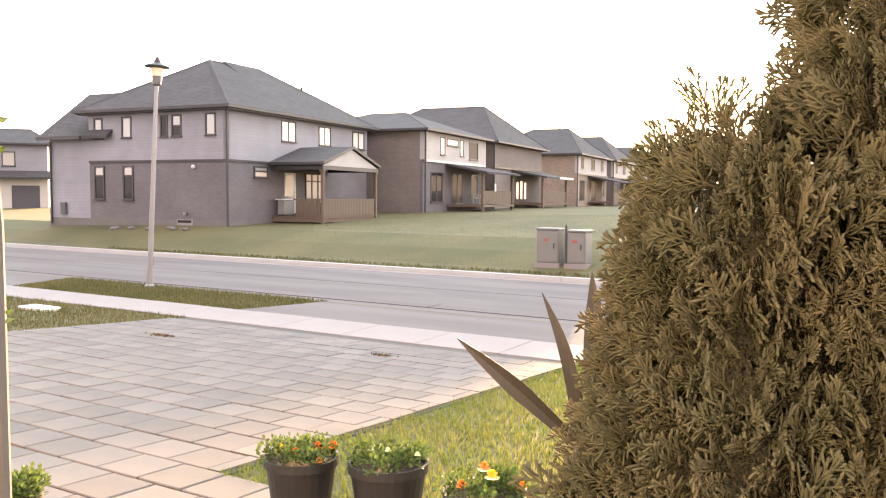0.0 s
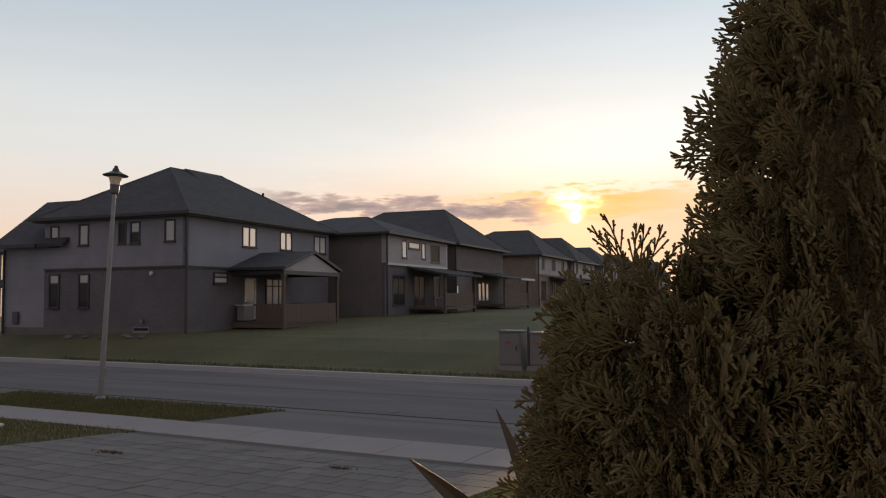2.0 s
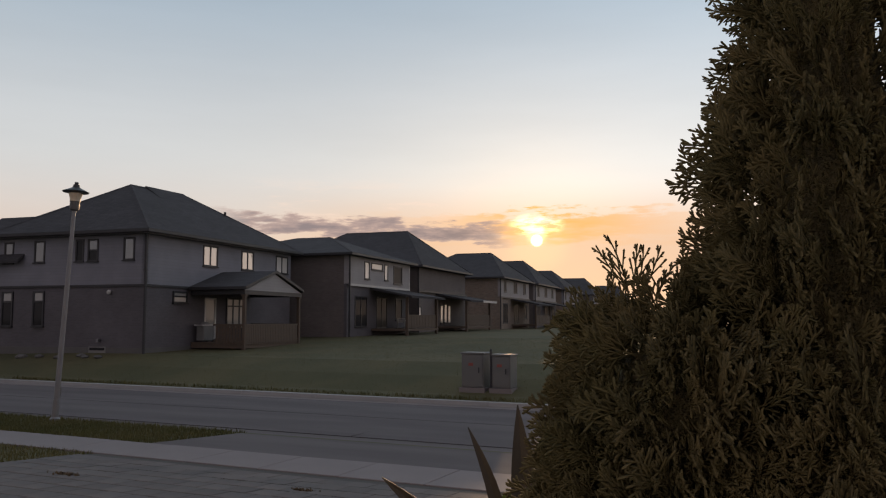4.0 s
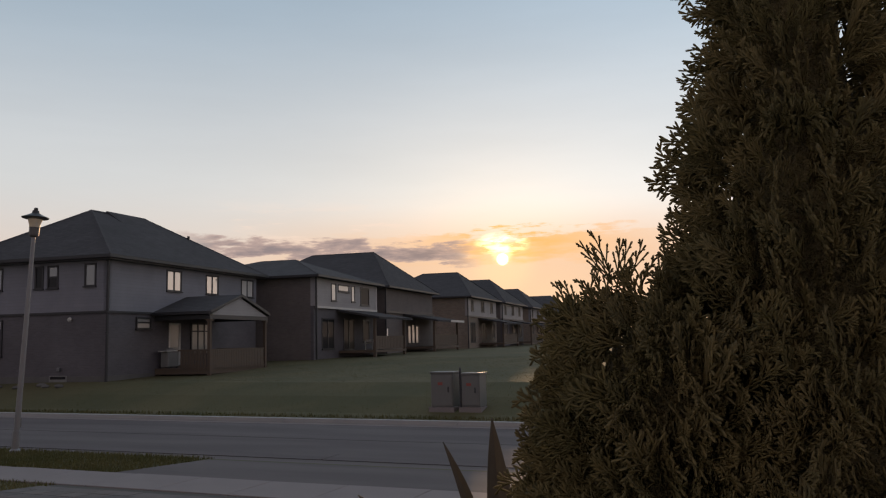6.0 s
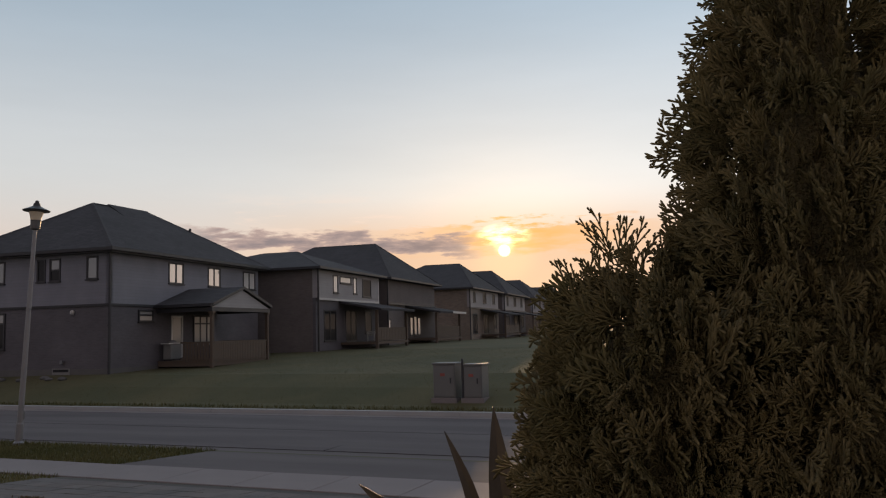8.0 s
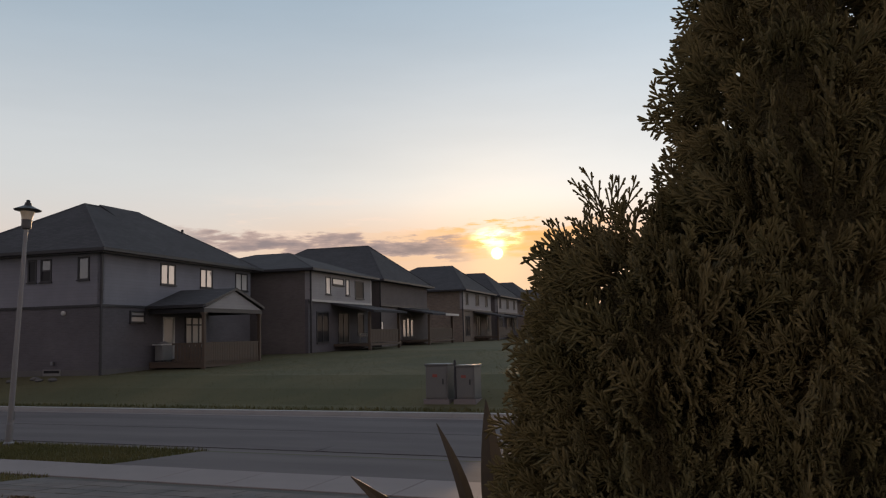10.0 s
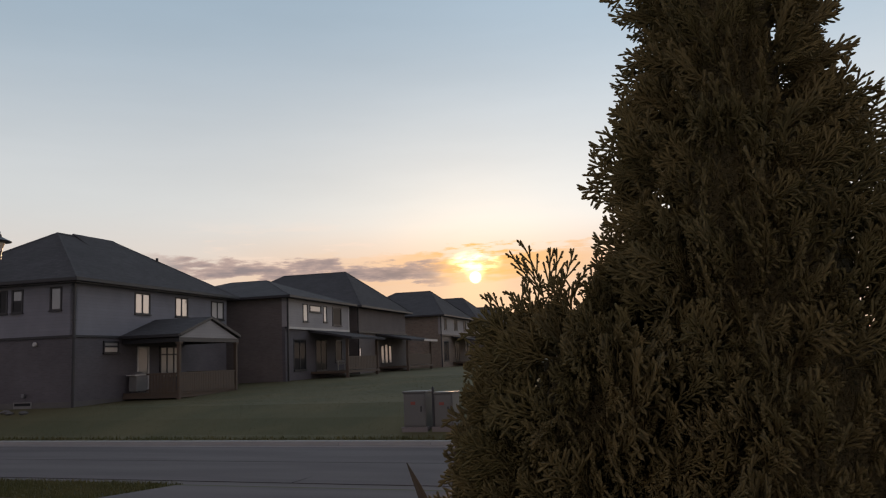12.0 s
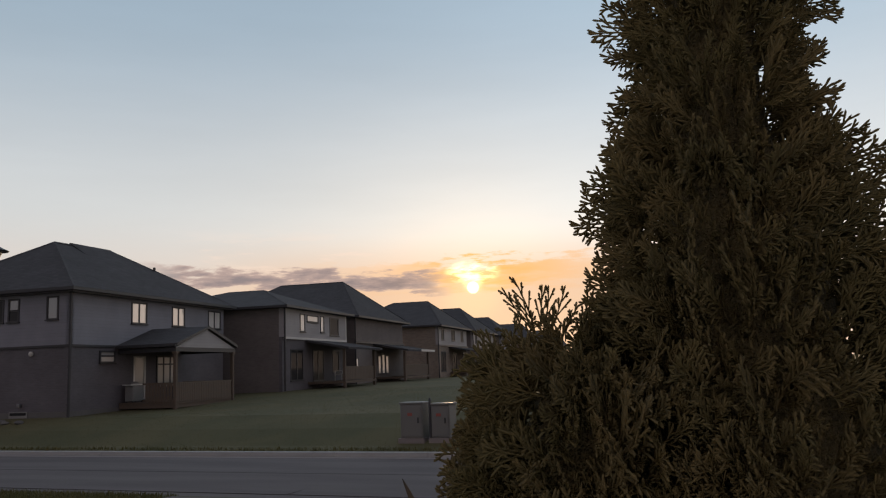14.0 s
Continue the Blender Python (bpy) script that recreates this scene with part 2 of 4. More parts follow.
TRIM_DARK = material("dark_trim_metal", (0.035, 0.034, 0.038), 0.5, 0.15, 2, 40, 0.1)
TRIM_PALE = material("pale_painted_trim", (0.55, 0.54, 0.52), 0.55, 0.1, 2, 40, 0.1)
GLASS = coated_glass("window_glass")
# white backing: blinds, and on the plain house painted-in sunset brightness
GLASS_BLIND_GLINT = coated_glass("blind_and_glint_window_glass", 0.2, (0.85, 0.83, 0.79))
GLASS_CURTAIN = coated_glass("curtained_window_glass", 0.05, (0.34, 0.33, 0.31))
GLASS_DULL = coated_glass("dull_window_glass", 0.02, (0.025, 0.025, 0.028))
GLASS_SIDE = coated_glass("side_window_glass", 0.2, (0.15, 0.16, 0.17))
DECK = material("weathered_deck_wood", (0.13, 0.092, 0.066), 0.8, 0.25, 2, 30, 0.4, stretch=(1, 1, 6), tint=(0.105, 0.08, 0.062))
GALV = material("galvanised_steel", (0.23, 0.23, 0.24), 0.5, 0.12, 3, 50, 0.15, metal=0.7)
LAMP_BLACK = material("black_lantern_metal", (0.03, 0.03, 0.032), 0.45, 0.2, 5, 60, 0.1)
LANTERN_GREY = material("dull_lantern_casting", (0.11, 0.108, 0.11), 0.5, 0.15, 6, 60, 0.1, metal=0.3)
LENS = material("frosted_lantern_lens", (0.75, 0.72, 0.66), 0.3, 0.08, 5, 60, 0.05, translucent=0.5)
CEDAR = material("cedar_foliage", (0.096, 0.097, 0.063), 0.95, 0.12, 9, 120, 0.0, spec=0.08, tint=(0.112, 0.104, 0.068), island_tone=0.12, translucent=0.35)
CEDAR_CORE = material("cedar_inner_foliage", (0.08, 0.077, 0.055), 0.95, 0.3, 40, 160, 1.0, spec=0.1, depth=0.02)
BARK = material("stringy_bark", (0.14, 0.10, 0.075), 0.9, 0.3, 6, 50, 0.8, stretch=(1, 1, 0.15))
BARK_GREY = material("smooth_grey_bark", (0.075, 0.068, 0.068), 0.8, 0.2, 6, 50, 0.3, stretch=(1, 1, 0.3))
LEAF = material("bronze_blade_leaf", (0.042, 0.034, 0.027), 0.5, 0.25, 10, 90, 0.2, translucent=0.25, stretch=(6, 6, 1))
LEAF_GREEN = material("garden_leaf", (0.08, 0.12, 0.03), 0.6, 0.2, 12, 60, 0.0, island_tone=0.5, translucent=0.4)
POT = material("black_plastic_pot", (0.013, 0.012, 0.013), 0.5, 0.25, 6, 60, 0.15)
POT_SOIL = material("potting_soil", (0.05, 0.038, 0.028), 0.95, 0.3, 10, 90, 0.8)
PETAL_ORANGE = material("orange_petals", (0.75, 0.20, 0.025), 0.6, 0.12, 30, 90, 0.1, island_tone=0.3, translucent=0.4)
PETAL_YELLOW = material("yellow_petals", (0.85, 0.48, 0.03), 0.6, 0.12, 30, 90, 0.1, island_tone=0.3, translucent=0.4)
PETAL_WHITE = material("pale_petals", (0.7, 0.7, 0.45), 0.6, 0.12, 30, 90, 0.1, island_tone=0.3, translucent=0.4)
CABINET = material("pale_green_cabinet_paint", (0.15, 0.148, 0.142), 0.5, 0.12, 2, 40, 0.1)
WARNING = material("red_warning_label", (0.28, 0.07, 0.055), 0.5, 0.1, 9, 60, 0.0)
STRAW = material("dry_leaf_litter", (0.12, 0.085, 0.05), 0.9, 0.3, 20, 60, 0.2, island_tone=0.4)
PLASTIC_WHITE = material("white_plastic", (0.5, 0.49, 0.44), 0.5, 0.08, 5, 60, 0.05)
STONE = material("grey_field_stone", (0.14, 0.135, 0.13), 0.9, 0.25, 4, 40, 0.6, random_tone=0.4, depth=0.02)
WELL = material("weathered_window_frame", (0.22, 0.215, 0.21), 0.7, 0.15, 3, 40, 0.1)
FOUNDATION = material("stained_foundation_concrete", (0.13, 0.125, 0.12), 0.9, 0.2, 1.5, 50, 0.3)
# pale courses for the unseen reflector wall behind the eye
BOUNCE_WALL = courses("bounce_wall_courses", (0.66, 0.66, 0.67), (0.55, 0.55, 0.55), 0.2, 0.5, 0.9, 0.012, 0.5, 0.12)
GARAGE = material("dark_garage_door_paint", (0.075, 0.075, 0.085), 0.6, 0.1, 2, 40, 0.1)
STUCCO = material("pale_stucco", (0.48, 0.46, 0.43), 0.9, 0.1, 2, 60, 0.3)

# ---- mesh helpers ----
def link(name, bm, mat, parent=None, label="", smooth=False):
    me = bpy.data.meshes.new(name)
    bm.to_mesh(me)
    bm.free()
    me.materials.append(mat)
    if smooth:
        me.polygons.foreach_set("use_smooth", [True] * len(me.polygons))
    ob = new(name, me)
    ob.parent = parent
    return tagged(ob, label)


def part(name, bm, mat, parent, label="", smooth=False):
    return link(name, bm, mat, parent, label, smooth)


def box(bm, x0, x1, y0, y1, z0, z1, bevel=0.0):
    made = bmesh.ops.create_cube(bm, size=1.0, matrix=Matrix.LocRotScale(((x0 + x1) / 2, (y0 + y1) / 2, (z0 + z1) / 2), None, (x1 - x0, y1 - y0, z1 - z0)))
    if bevel:
        edges = {e for v in made["verts"] for e in v.link_edges}
        bmesh.ops.bevel(bm, geom=list(edges), offset=bevel, segments=1, affect="EDGES")
    return bm


def boxed(*args, bevel=0.0):
    return box(bmesh.new(), *args, bevel=bevel)


def turned(rings, sides=16, cap=True, bm=None, at=(0, 0)):
    """A turned form: rings of (radius, height)."""
    bm = bm or bmesh.new()
    loops = [[bm.verts.new((at[0] + r * math.cos(math.tau * i / sides), at[1] + r * math.sin(math.tau * i / sides), z)) for i in range(sides)] for r, z in rings]
    for lo, hi in zip(loops, loops[1:]):
        for i in range(sides):
            bm.faces.new((lo[i], lo[(i + 1) % sides], hi[(i + 1) % sides], hi[i]))
    if cap:
        bm.faces.new(loops[0][::-1]), bm.faces.new(loops[-1])
    return bm


def polygon(bm, pts, faces):
    vs = [bm.verts.new(p) for p in pts]
    for f in faces:
        bm.faces.new([vs[i] for i in f])
    return bm


def from_arrays(name, verts, faces, mat, parent=None, label=""):
    """A triangle mesh from numpy arrays."""
    me = bpy.data.meshes.new(name)
    me.vertices.add(len(verts)), me.loops.add(faces.size), me.polygons.add(len(faces))
    me.vertices.foreach_set("co", np.ascontiguousarray(verts, dtype=np.float32).ravel())
    me.loops.foreach_set("vertex_index", faces.astype(np.int32).ravel())
    me.polygons.foreach_set("loop_start", np.arange(0, faces.size, faces.shape[1], dtype=np.int32))
    me.update(calc_edges=True)
    me.materials.append(mat)
    ob = new(name, me)
    ob.parent = parent
    return tagged(ob, label)


def thing(name, m, label, category, group=""):
    ob = new(name)
    ob.matrix_world = m
    ob.empty_display_size = 0.2
    return tagged(ob, label, category, group)


# ---- the lie of the land: u along the street, n across it ----
U, N = Vector((0.867, -0.498, 0)), Vector((0.498, 0.867, 0))
STREET = Matrix(((U.x, N.x, 0, 0), (U.y, N.y, 0, 0), (0, 0, 1, 0), (0, 0, 0, 1)))
PROFILE = [(-900, 0.74), (1.0, 0.74), (10.95, 0.14), (12.2, 0.14), (14.38, 0.12), (14.42, -0.12), (22.36, -0.12), (22.4, 0.12), (23.4, 0.24), (25.0, 0.66), (27.0, 1.02), (31, 1.10), (43, 1.48), (60, 1.6), (900, 1.6)]


def land(n):
    return float(np.interp(n, [p[0] for p in PROFILE], [p[1] for p in PROFILE]))


def on_street(u, n, dz=0.0):
    p = U * u + N * n
    return Vector((p.x, p.y, land(n) + dz))


def build_ground():
    bm = bmesh.new()
    us = [-900, -200, -80, -40, -20, -12, -4, 8, 30, 80, 250, 900]
    ns = sorted({p[0] for p in PROFILE} | {-100, -30, -8, 4, 7, 35, 90, 200, 400})
    grid = [[bm.verts.new((u, n, land(n))) for u in us] for n in ns]
    for a, b in zip(grid, grid[1:]):
        for i in range(len(us) - 1):
            bm.faces.new((a[i], a[i + 1], b[i + 1], b[i]))
    ob = link("ground", bm, GRASS_SOIL)
    ob.matrix_world = STREET
    tagged(ob, "dry green lawn ground rising to the houses", "ground", kind="structure")


def build_road():
    bm = bmesh.new()
    us = [-400, -60, -25, -10, 0, 15, 60, 400]
    cross = [(14.45, 0.0), (16.0, 0.03), (18.4, 0.06), (20.8, 0.03), (22.33, 0.0)]
    grid = [[bm.verts.new((u, n, z)) for u in us] for n, z in cross]
    for a, b in zip(grid, grid[1:]):
        for i in range(len(us) - 1):
            bm.faces.new((a[i], a[i + 1], b[i + 1], b[i]))
    ob = link("road", bm, ASPHALT)
    ob.matrix_world = STREET
    tagged(ob, "worn grey asphalt residential street with gentle crown", "road", kind="structure")
    # tar seams along and across the carriageway
    for u0, u1, n0, n1 in ((-60, 60, 18.38, 18.41), (-9.4, -9.36, 15.5, 18.3), (-60, 40, 15.4, 15.43)):
        seam = link("trim_seam", boxed(u0, u1, n0, n1, 0.0, land(18) + 0.185 if n1 > 18.35 else 0.034), SEAM)
        seam.matrix_world = STREET
        tagged(seam, "dark tar seam in the asphalt", "seam", kind="structure")

    def kerb(name, n0, n1, u0, u1, top=0.15):
        bm = bmesh.new()
        ends = np.arange(u0, u1 + 0.1, 3.0)
        for a, b in zip(ends, ends[1:]):
            polygon(bm, [(a + 0.006, n0, -0.1), (b - 0.006, n0, -0.1), (b - 0.006, n1, -0.1), (a + 0.006, n1, -0.1),
                         (a + 0.006, n0 + 0.03, top), (b - 0.006, n0 + 0.03, top), (b - 0.006, n1 - 0.03, top), (a + 0.006, n1 - 0.03, top)],
                    [(0, 3, 2, 1), (4, 5, 6, 7), (0, 1, 5, 4), (1, 2, 6, 5), (2, 3, 7, 6), (3, 0, 4, 7)])
        ob = link(name, bm, KERB)
        ob.matrix_world = STREET
        tagged(ob, "pale cast concrete kerb beside the asphalt", "kerb", kind="structure")

    kerb("kerb_far", 22.3, 22.62, -90, 60)
    gutter = link("trim_gutter", boxed(-90, 60, 21.95, 22.3, -0.05, 0.016), CONCRETE)
    gutter.matrix_world = STREET
    tagged(gutter, "concrete gutter strip along the far kerb", "gutter", kind="structure")
    kerb("kerb_near", 14.2, 14.45, -20.35, -11.35, 0.1)
    kerb("kerb_near_2", 14.2, 14.45, -3.8, 26.2, 0.1)
    # asphalt aprons between pavement and carriageway
    for name, pts in (("driveway_apron", ((-11.9, 12.2), (-3.9, 12.2), (-3.7, 14.45), (-11.25, 14.45))), ("driveway_apron_2", ((-27.5, 12.2), (-19.7, 12.2), (-20.5, 14.45), (-28, 14.45)))):
        (ul, _), (ur, _), (vr, _), (vl, _) = pts
        bm = bmesh.new()
        cross = [(ul, ur, 12.095, 0.165), (vl * 0.9 + ul * 0.1, vr * 0.9 + ur * 0.1, 14.15, 0.145), (vl, vr, 14.62, 0.012)]
        tops = [[bm.verts.new((a, n, z)), bm.verts.new((b, n, z))] for a, b, n, z in cross]
        lows = [[bm.verts.new((a, n, -0.1)), bm.verts.new((b, n, -0.1))] for a, b, n, z in cross]
        for i in range(2):
            bm.faces.new((tops[i][0], tops[i][1], tops[i + 1][1], tops[i + 1][0]))
            bm.faces.new((lows[i][0], lows[i + 1][0], lows[i + 1][1], lows[i][1]))
            bm.faces.new((tops[i][0], tops[i + 1][0], lows[i + 1][0], lows[i][0]))
            bm.faces.new((tops[i][1], lows[i][1], lows[i + 1][1], tops[i + 1][1]))
        bm.faces.new((tops[0][0], lows[0][0], lows[0][1], tops[0][1]))
        bm.faces.new((tops[2][0], tops[2][1], lows[2][1], lows[2][0]))
        ob = link(name, bm, ASPHALT)
        ob.matrix_world = STREET
        tagged(ob, "grey asphalt driveway apron down to the street", "apron", kind="structure")


def build_pavement():
    walk_bed = link("pavement", boxed(-60, 40, 10.82, 12.1, 0.0, 0.15), BEDDING)
    walk_bed.matrix_world = STREET
    tagged(walk_bed, "pale concrete pavement of cast slabs", "pavement", kind="structure")
    slab = boxed(-0.745, 0.745, -0.63, 0.63, -0.05, 0.0, bevel=0.008)
    me = bpy.data.meshes.new("slab")
    slab.to_mesh(me), slab.free()
    me.materials.append(CONCRETE)
    rng = random.Random(3)
    for i in range(40):
        ob = new("slab", me)
        ob.parent = walk_bed
        ob.matrix_local = pose(-39 + 1.5 * i, 11.455, 0.178 + rng.uniform(-0.004, 0.004), rng.uniform(-0.15, 0.15), rng.uniform(-0.15, 0.15), 0)


def build_driveway():
    bm = bmesh.new()
    for corners in (((-11.9, 3.95), (-3.95, 3.95), (-3.95, 10.82), (-11.9, 10.82)), ((-11.9, 1.0), (-1.5, 1.0), (-1.5, 3.95), (-11.9, 3.95))):
        polygon(bm, [(u, n, land(n) + dz) for u, n in corners for dz in (-0.1, 0.012)],
                [(1, 3, 5, 7), (0, 6, 4, 2), (0, 2, 3, 1), (2, 4, 5, 3), (4, 6, 7, 5), (6, 0, 1, 7)])
    bed = link("driveway", bm, BEDDING)
    bed.matrix_world = STREET
    tagged(bed, "driveway of square grey concrete pavers", "driveway", kind="structure")
    return bed


def grass_field(name, spots, height, width, mat, label, rng, flat=1.0):
    """Bent three-sided blades on the given (u, n) spots."""
    count = len(spots)
    root = np.array([on_street(u, n) for u, n in spots])
    a = rng.uniform(0, math.tau, count)
    side = np.stack([np.cos(a), np.sin(a), np.zeros(count)], 1) * (width * rng.uniform(0.6, 1.3, (count, 1)))
    lean = np.stack([np.cos(a + 1.4), np.sin(a + 1.4), np.zeros(count)], 1) * (height * flat * rng.uniform(0.1, 0.7, (count, 1)))
    tall = height * rng.uniform(0.45, 1.2, count)
    up = np.stack([np.zeros(count), np.zeros(count), tall], 1)
    verts = np.stack([root - side, root + side, root + up * 0.6 + lean * 0.35 + side * 0.6, root + up * 0.6 + lean * 0.35 - side * 0.6, root + up + lean], 1)
    faces = np.array([(0, 1, 2), (0, 2, 3), (3, 2, 4)])[None] + (np.arange(count) * 5)[:, None, None]
    ob = from_arrays(name, verts.reshape(-1, 3), faces.reshape(-1, 3), mat)
    return tagged(ob, label, "grass", kind="stuff")


# ---- houses ----
def wall(parent, name, along, length, z0, z1, holes, mat, thick=0.2, label="", out=0.0):
    """A wall with real openings. along: 'x' or 'y', the local axis that it runs along; its outer face lies at 0 - out."""
    xs = sorted({0.0, length, *[v for h in holes for v in (h[0], h[1])]})
    zs = sorted({z0, z1, *[v for h in holes for v in (h[2], h[3])]})
    bm = bmesh.new()
    for x0, x1 in zip(xs, xs[1:]):
        for s0, s1 in zip(zs, zs[1:]):
            cx, cz = (x0 + x1) / 2, (s0 + s1) / 2
            if not any(h[0] < cx < h[1] and h[2] < cz < h[3] for h in holes):
                if along == "x":
                    box(bm, x0, x1, -out, thick, s0, s1)
                else:
                    box(bm, -out, thick, x0, x1, s0, s1)
    bmesh.ops.remove_doubles(bm, verts=bm.verts, dist=0.0005)
    seen = {}
    for f in bm.faces:
        seen.setdefault(tuple(round(c, 3) for c in f.calc_center_median()), []).append(f)
    bmesh.ops.delete(bm, geom=[f for fs in seen.values() if len(fs) > 1 for f in fs], context="FACES")
    return part(name, bm, mat, parent, label)


def window(parent, along, x0, x1, z0, z1, leaves=1, transom=0.0, frame_mat=None, at=(0, 0), out=0.03, bright=True, curtain=False, glass=None, low_glass=None):
    """A framed window with its own panes and sill, set in an opening."""
    frame_mat = frame_mat or TRIM_DARK
    f = 0.05

    def b(bm, a0, a1, d0, d1, s0, s1):
        if along == "x":
            return box(bm, at[0] + a0, at[0] + a1, at[1] + d0, at[1] + d1, s0, s1)
        return box(bm, at[0] + d0, at[0] + d1, at[1] + a0, at[1] + a1, s0, s1)

    outer = [(x0 - 0.03, z0), (x1 + 0.03, z0), (x1 + 0.03, z1 + 0.03), (x0 - 0.03, z1 + 0.03)]
    inner = [(x0 + f, z0 + f), (x1 - f, z0 + f), (x1 - f, z1 - f), (x0 + f, z1 - f)]
    pts = [(at[0] + a, at[1] + d, s) if along == "x" else (at[0] + d, at[1] + a, s) for d in (-out, 0.1) for a, s in outer + inner]
    faces = []
    for i in range(4):
        j = (i + 1) % 4
        faces += [(i, j, 4 + j, 4 + i), (8 + j, 8 + i, 12 + i, 12 + j), (j, i, 8 + i, 8 + j), (4 + i, 4 + j, 12 + j, 12 + i)]
    win = part("window", polygon(bmesh.new(), pts, faces), frame_mat, parent)
    step = (x1 - x0) / leaves
    for i in range(1, leaves):
        part("mullion", b(bmesh.new(), x0 + i * step - 0.045, x0 + i * step + 0.045, -out + 0.01, 0.1, z0 + f, z1 - f), frame_mat, win)
    if transom:
        part("transom_bar", b(bmesh.new(), x0 + f, x1 - f, -out + 0.012, 0.098, transom - 0.04, transom + 0.04), frame_mat, win)
    part("sill", b(bmesh.new(), x0 - 0.06, x1 + 0.06, -out - 0.05, 0.05, z0 - 0.06, z0 - 0.003), frame_mat, win)
    rng = random.Random(int(x0 * 977 + z0 * 131))
    for i in range(leaves):
        spans = [(z0 + f, z1 - f)] if not transom else [(z0 + f, transom - 0.04), (transom + 0.04, z1 - f)]
        for s0, s1 in spans:
            lo, hi = x0 + i * step + (f if i == 0 else 0.045), x0 + (i + 1) * step - (f if i == leaves - 1 else 0.045)
            part("pane", b(bmesh.new(), lo - 0.005, hi + 0.005, 0.035 - out, 0.055 - out, s0 - 0.005, s1 + 0.005), (low_glass if transom and s1 < transom else None) or glass or (GLASS_CURTAIN if curtain else GLASS_DULL if z0 < 2.9 or not bright else GLASS_SIDE if along == "y" else GLASS), win)
    return win


def hip_roof(parent, x0, x1, y0, y1, z, ridge, name="roof", mat=None, thick=0.16):
    """A hipped or gabled roof over a rectangle of eaves. ridge: its two ends."""
    (ax, ay, az), (bx, by, bz) = ridge
    bm = bmesh.new()
    low = [(x0, y0), (x1, y0), (x1, y1), (x0, y1)]
    pts = [(x, y, z - thick) for x, y in low] + [(x, y, z) for x, y in low] + [(ax, ay, az), (bx, by, bz)]
    faces = [(3, 2, 1, 0), (0, 1, 5, 4), (1, 2, 6, 5), (2, 3, 7, 6), (3, 0, 4, 7)]
    if abs(ax - bx) > abs(ay - by):  # ridge along x
        faces += [(4, 5, 9, 8), (5, 6, 9), (6, 7, 8, 9), (7, 4, 8)]
    else:  # ridge along y, first end towards y0
        faces += [(4, 5, 8), (5, 6, 9, 8), (6, 7, 9), (7, 4, 8, 9)]
    polygon(bm, pts, faces)
    roof = part(name, bm, mat or SHINGLE, parent)
    g = bmesh.new()
    t = 0.11
    box(g, x0 - t, x1 + t, y0 - t, y0 - 0.004, z - 0.15, z - 0.01), box(g, x0 - t, x1 + t, y1 + 0.004, y1 + t, z - 0.15, z - 0.01)
    box(g, x0 - t, x0 - 0.004, y0 - 0.004, y1 + 0.004, z - 0.15, z - 0.01), box(g, x1 + 0.004, x1 + t, y0 - 0.004, y1 + 0.004, z - 0.15, z - 0.01)
    part("gutter", g, TRIM_DARK, roof, "dark metal eaves gutter")
    # ridge and hip caps
    c = bmesh.new()
    lines = [((ax, ay, az), (bx, by, bz))]
    if abs(ax - bx) > abs(ay - by):
        lines += [((x0, y0, z), (ax, ay, az)), ((x1, y0, z), (bx, by, bz)), ((x0, y1, z), (ax, ay, az)), ((x1, y1, z), (bx, by, bz))]
    else:
        lines += [((x0, y0, z), (ax, ay, az)), ((x1, y0, z), (ax, ay, az)), ((x0, y1, z), (bx, by, bz)), ((x1, y1, z), (bx, by, bz))]
    for p, q in lines:
        p, q = Vector(p), Vector(q)
        d = (q - p).normalized()
        s = d.cross(Vector((0, 0, 1))).normalized() * 0.12
        h = s.cross(d).normalized() * 0.035
        polygon(c, [p - s - h, p + h, p + s - h, q - s - h, q + h, q + s - h], [(0, 1, 4, 3), (1, 2, 5, 4), (0, 3, 5, 2), (0, 2, 1), (3, 4, 5)])
    part("ridge_cap", c, mat or SHINGLE, roof)
    return roof


def downpipe(parent, x, y, z0, z1, rx=0.05):
    bm = box(bmesh.new(), x - rx, x + rx, y - rx, y + rx, z0, z1, bevel=0.012)
    for s in np.arange(z0 + 0.6, z1, 1.6):
        box(bm, x - rx - 0.015, x + rx + 0.015, y - rx - 0.015, y + rx + 0.015, s, s + 0.04)
    return part("downpipe", bm, TRIM_DARK, parent)


ROW = pose(-10.387, 37.606, 0, 0, 0, 67)  # x along the row of rear walls, y towards the side street


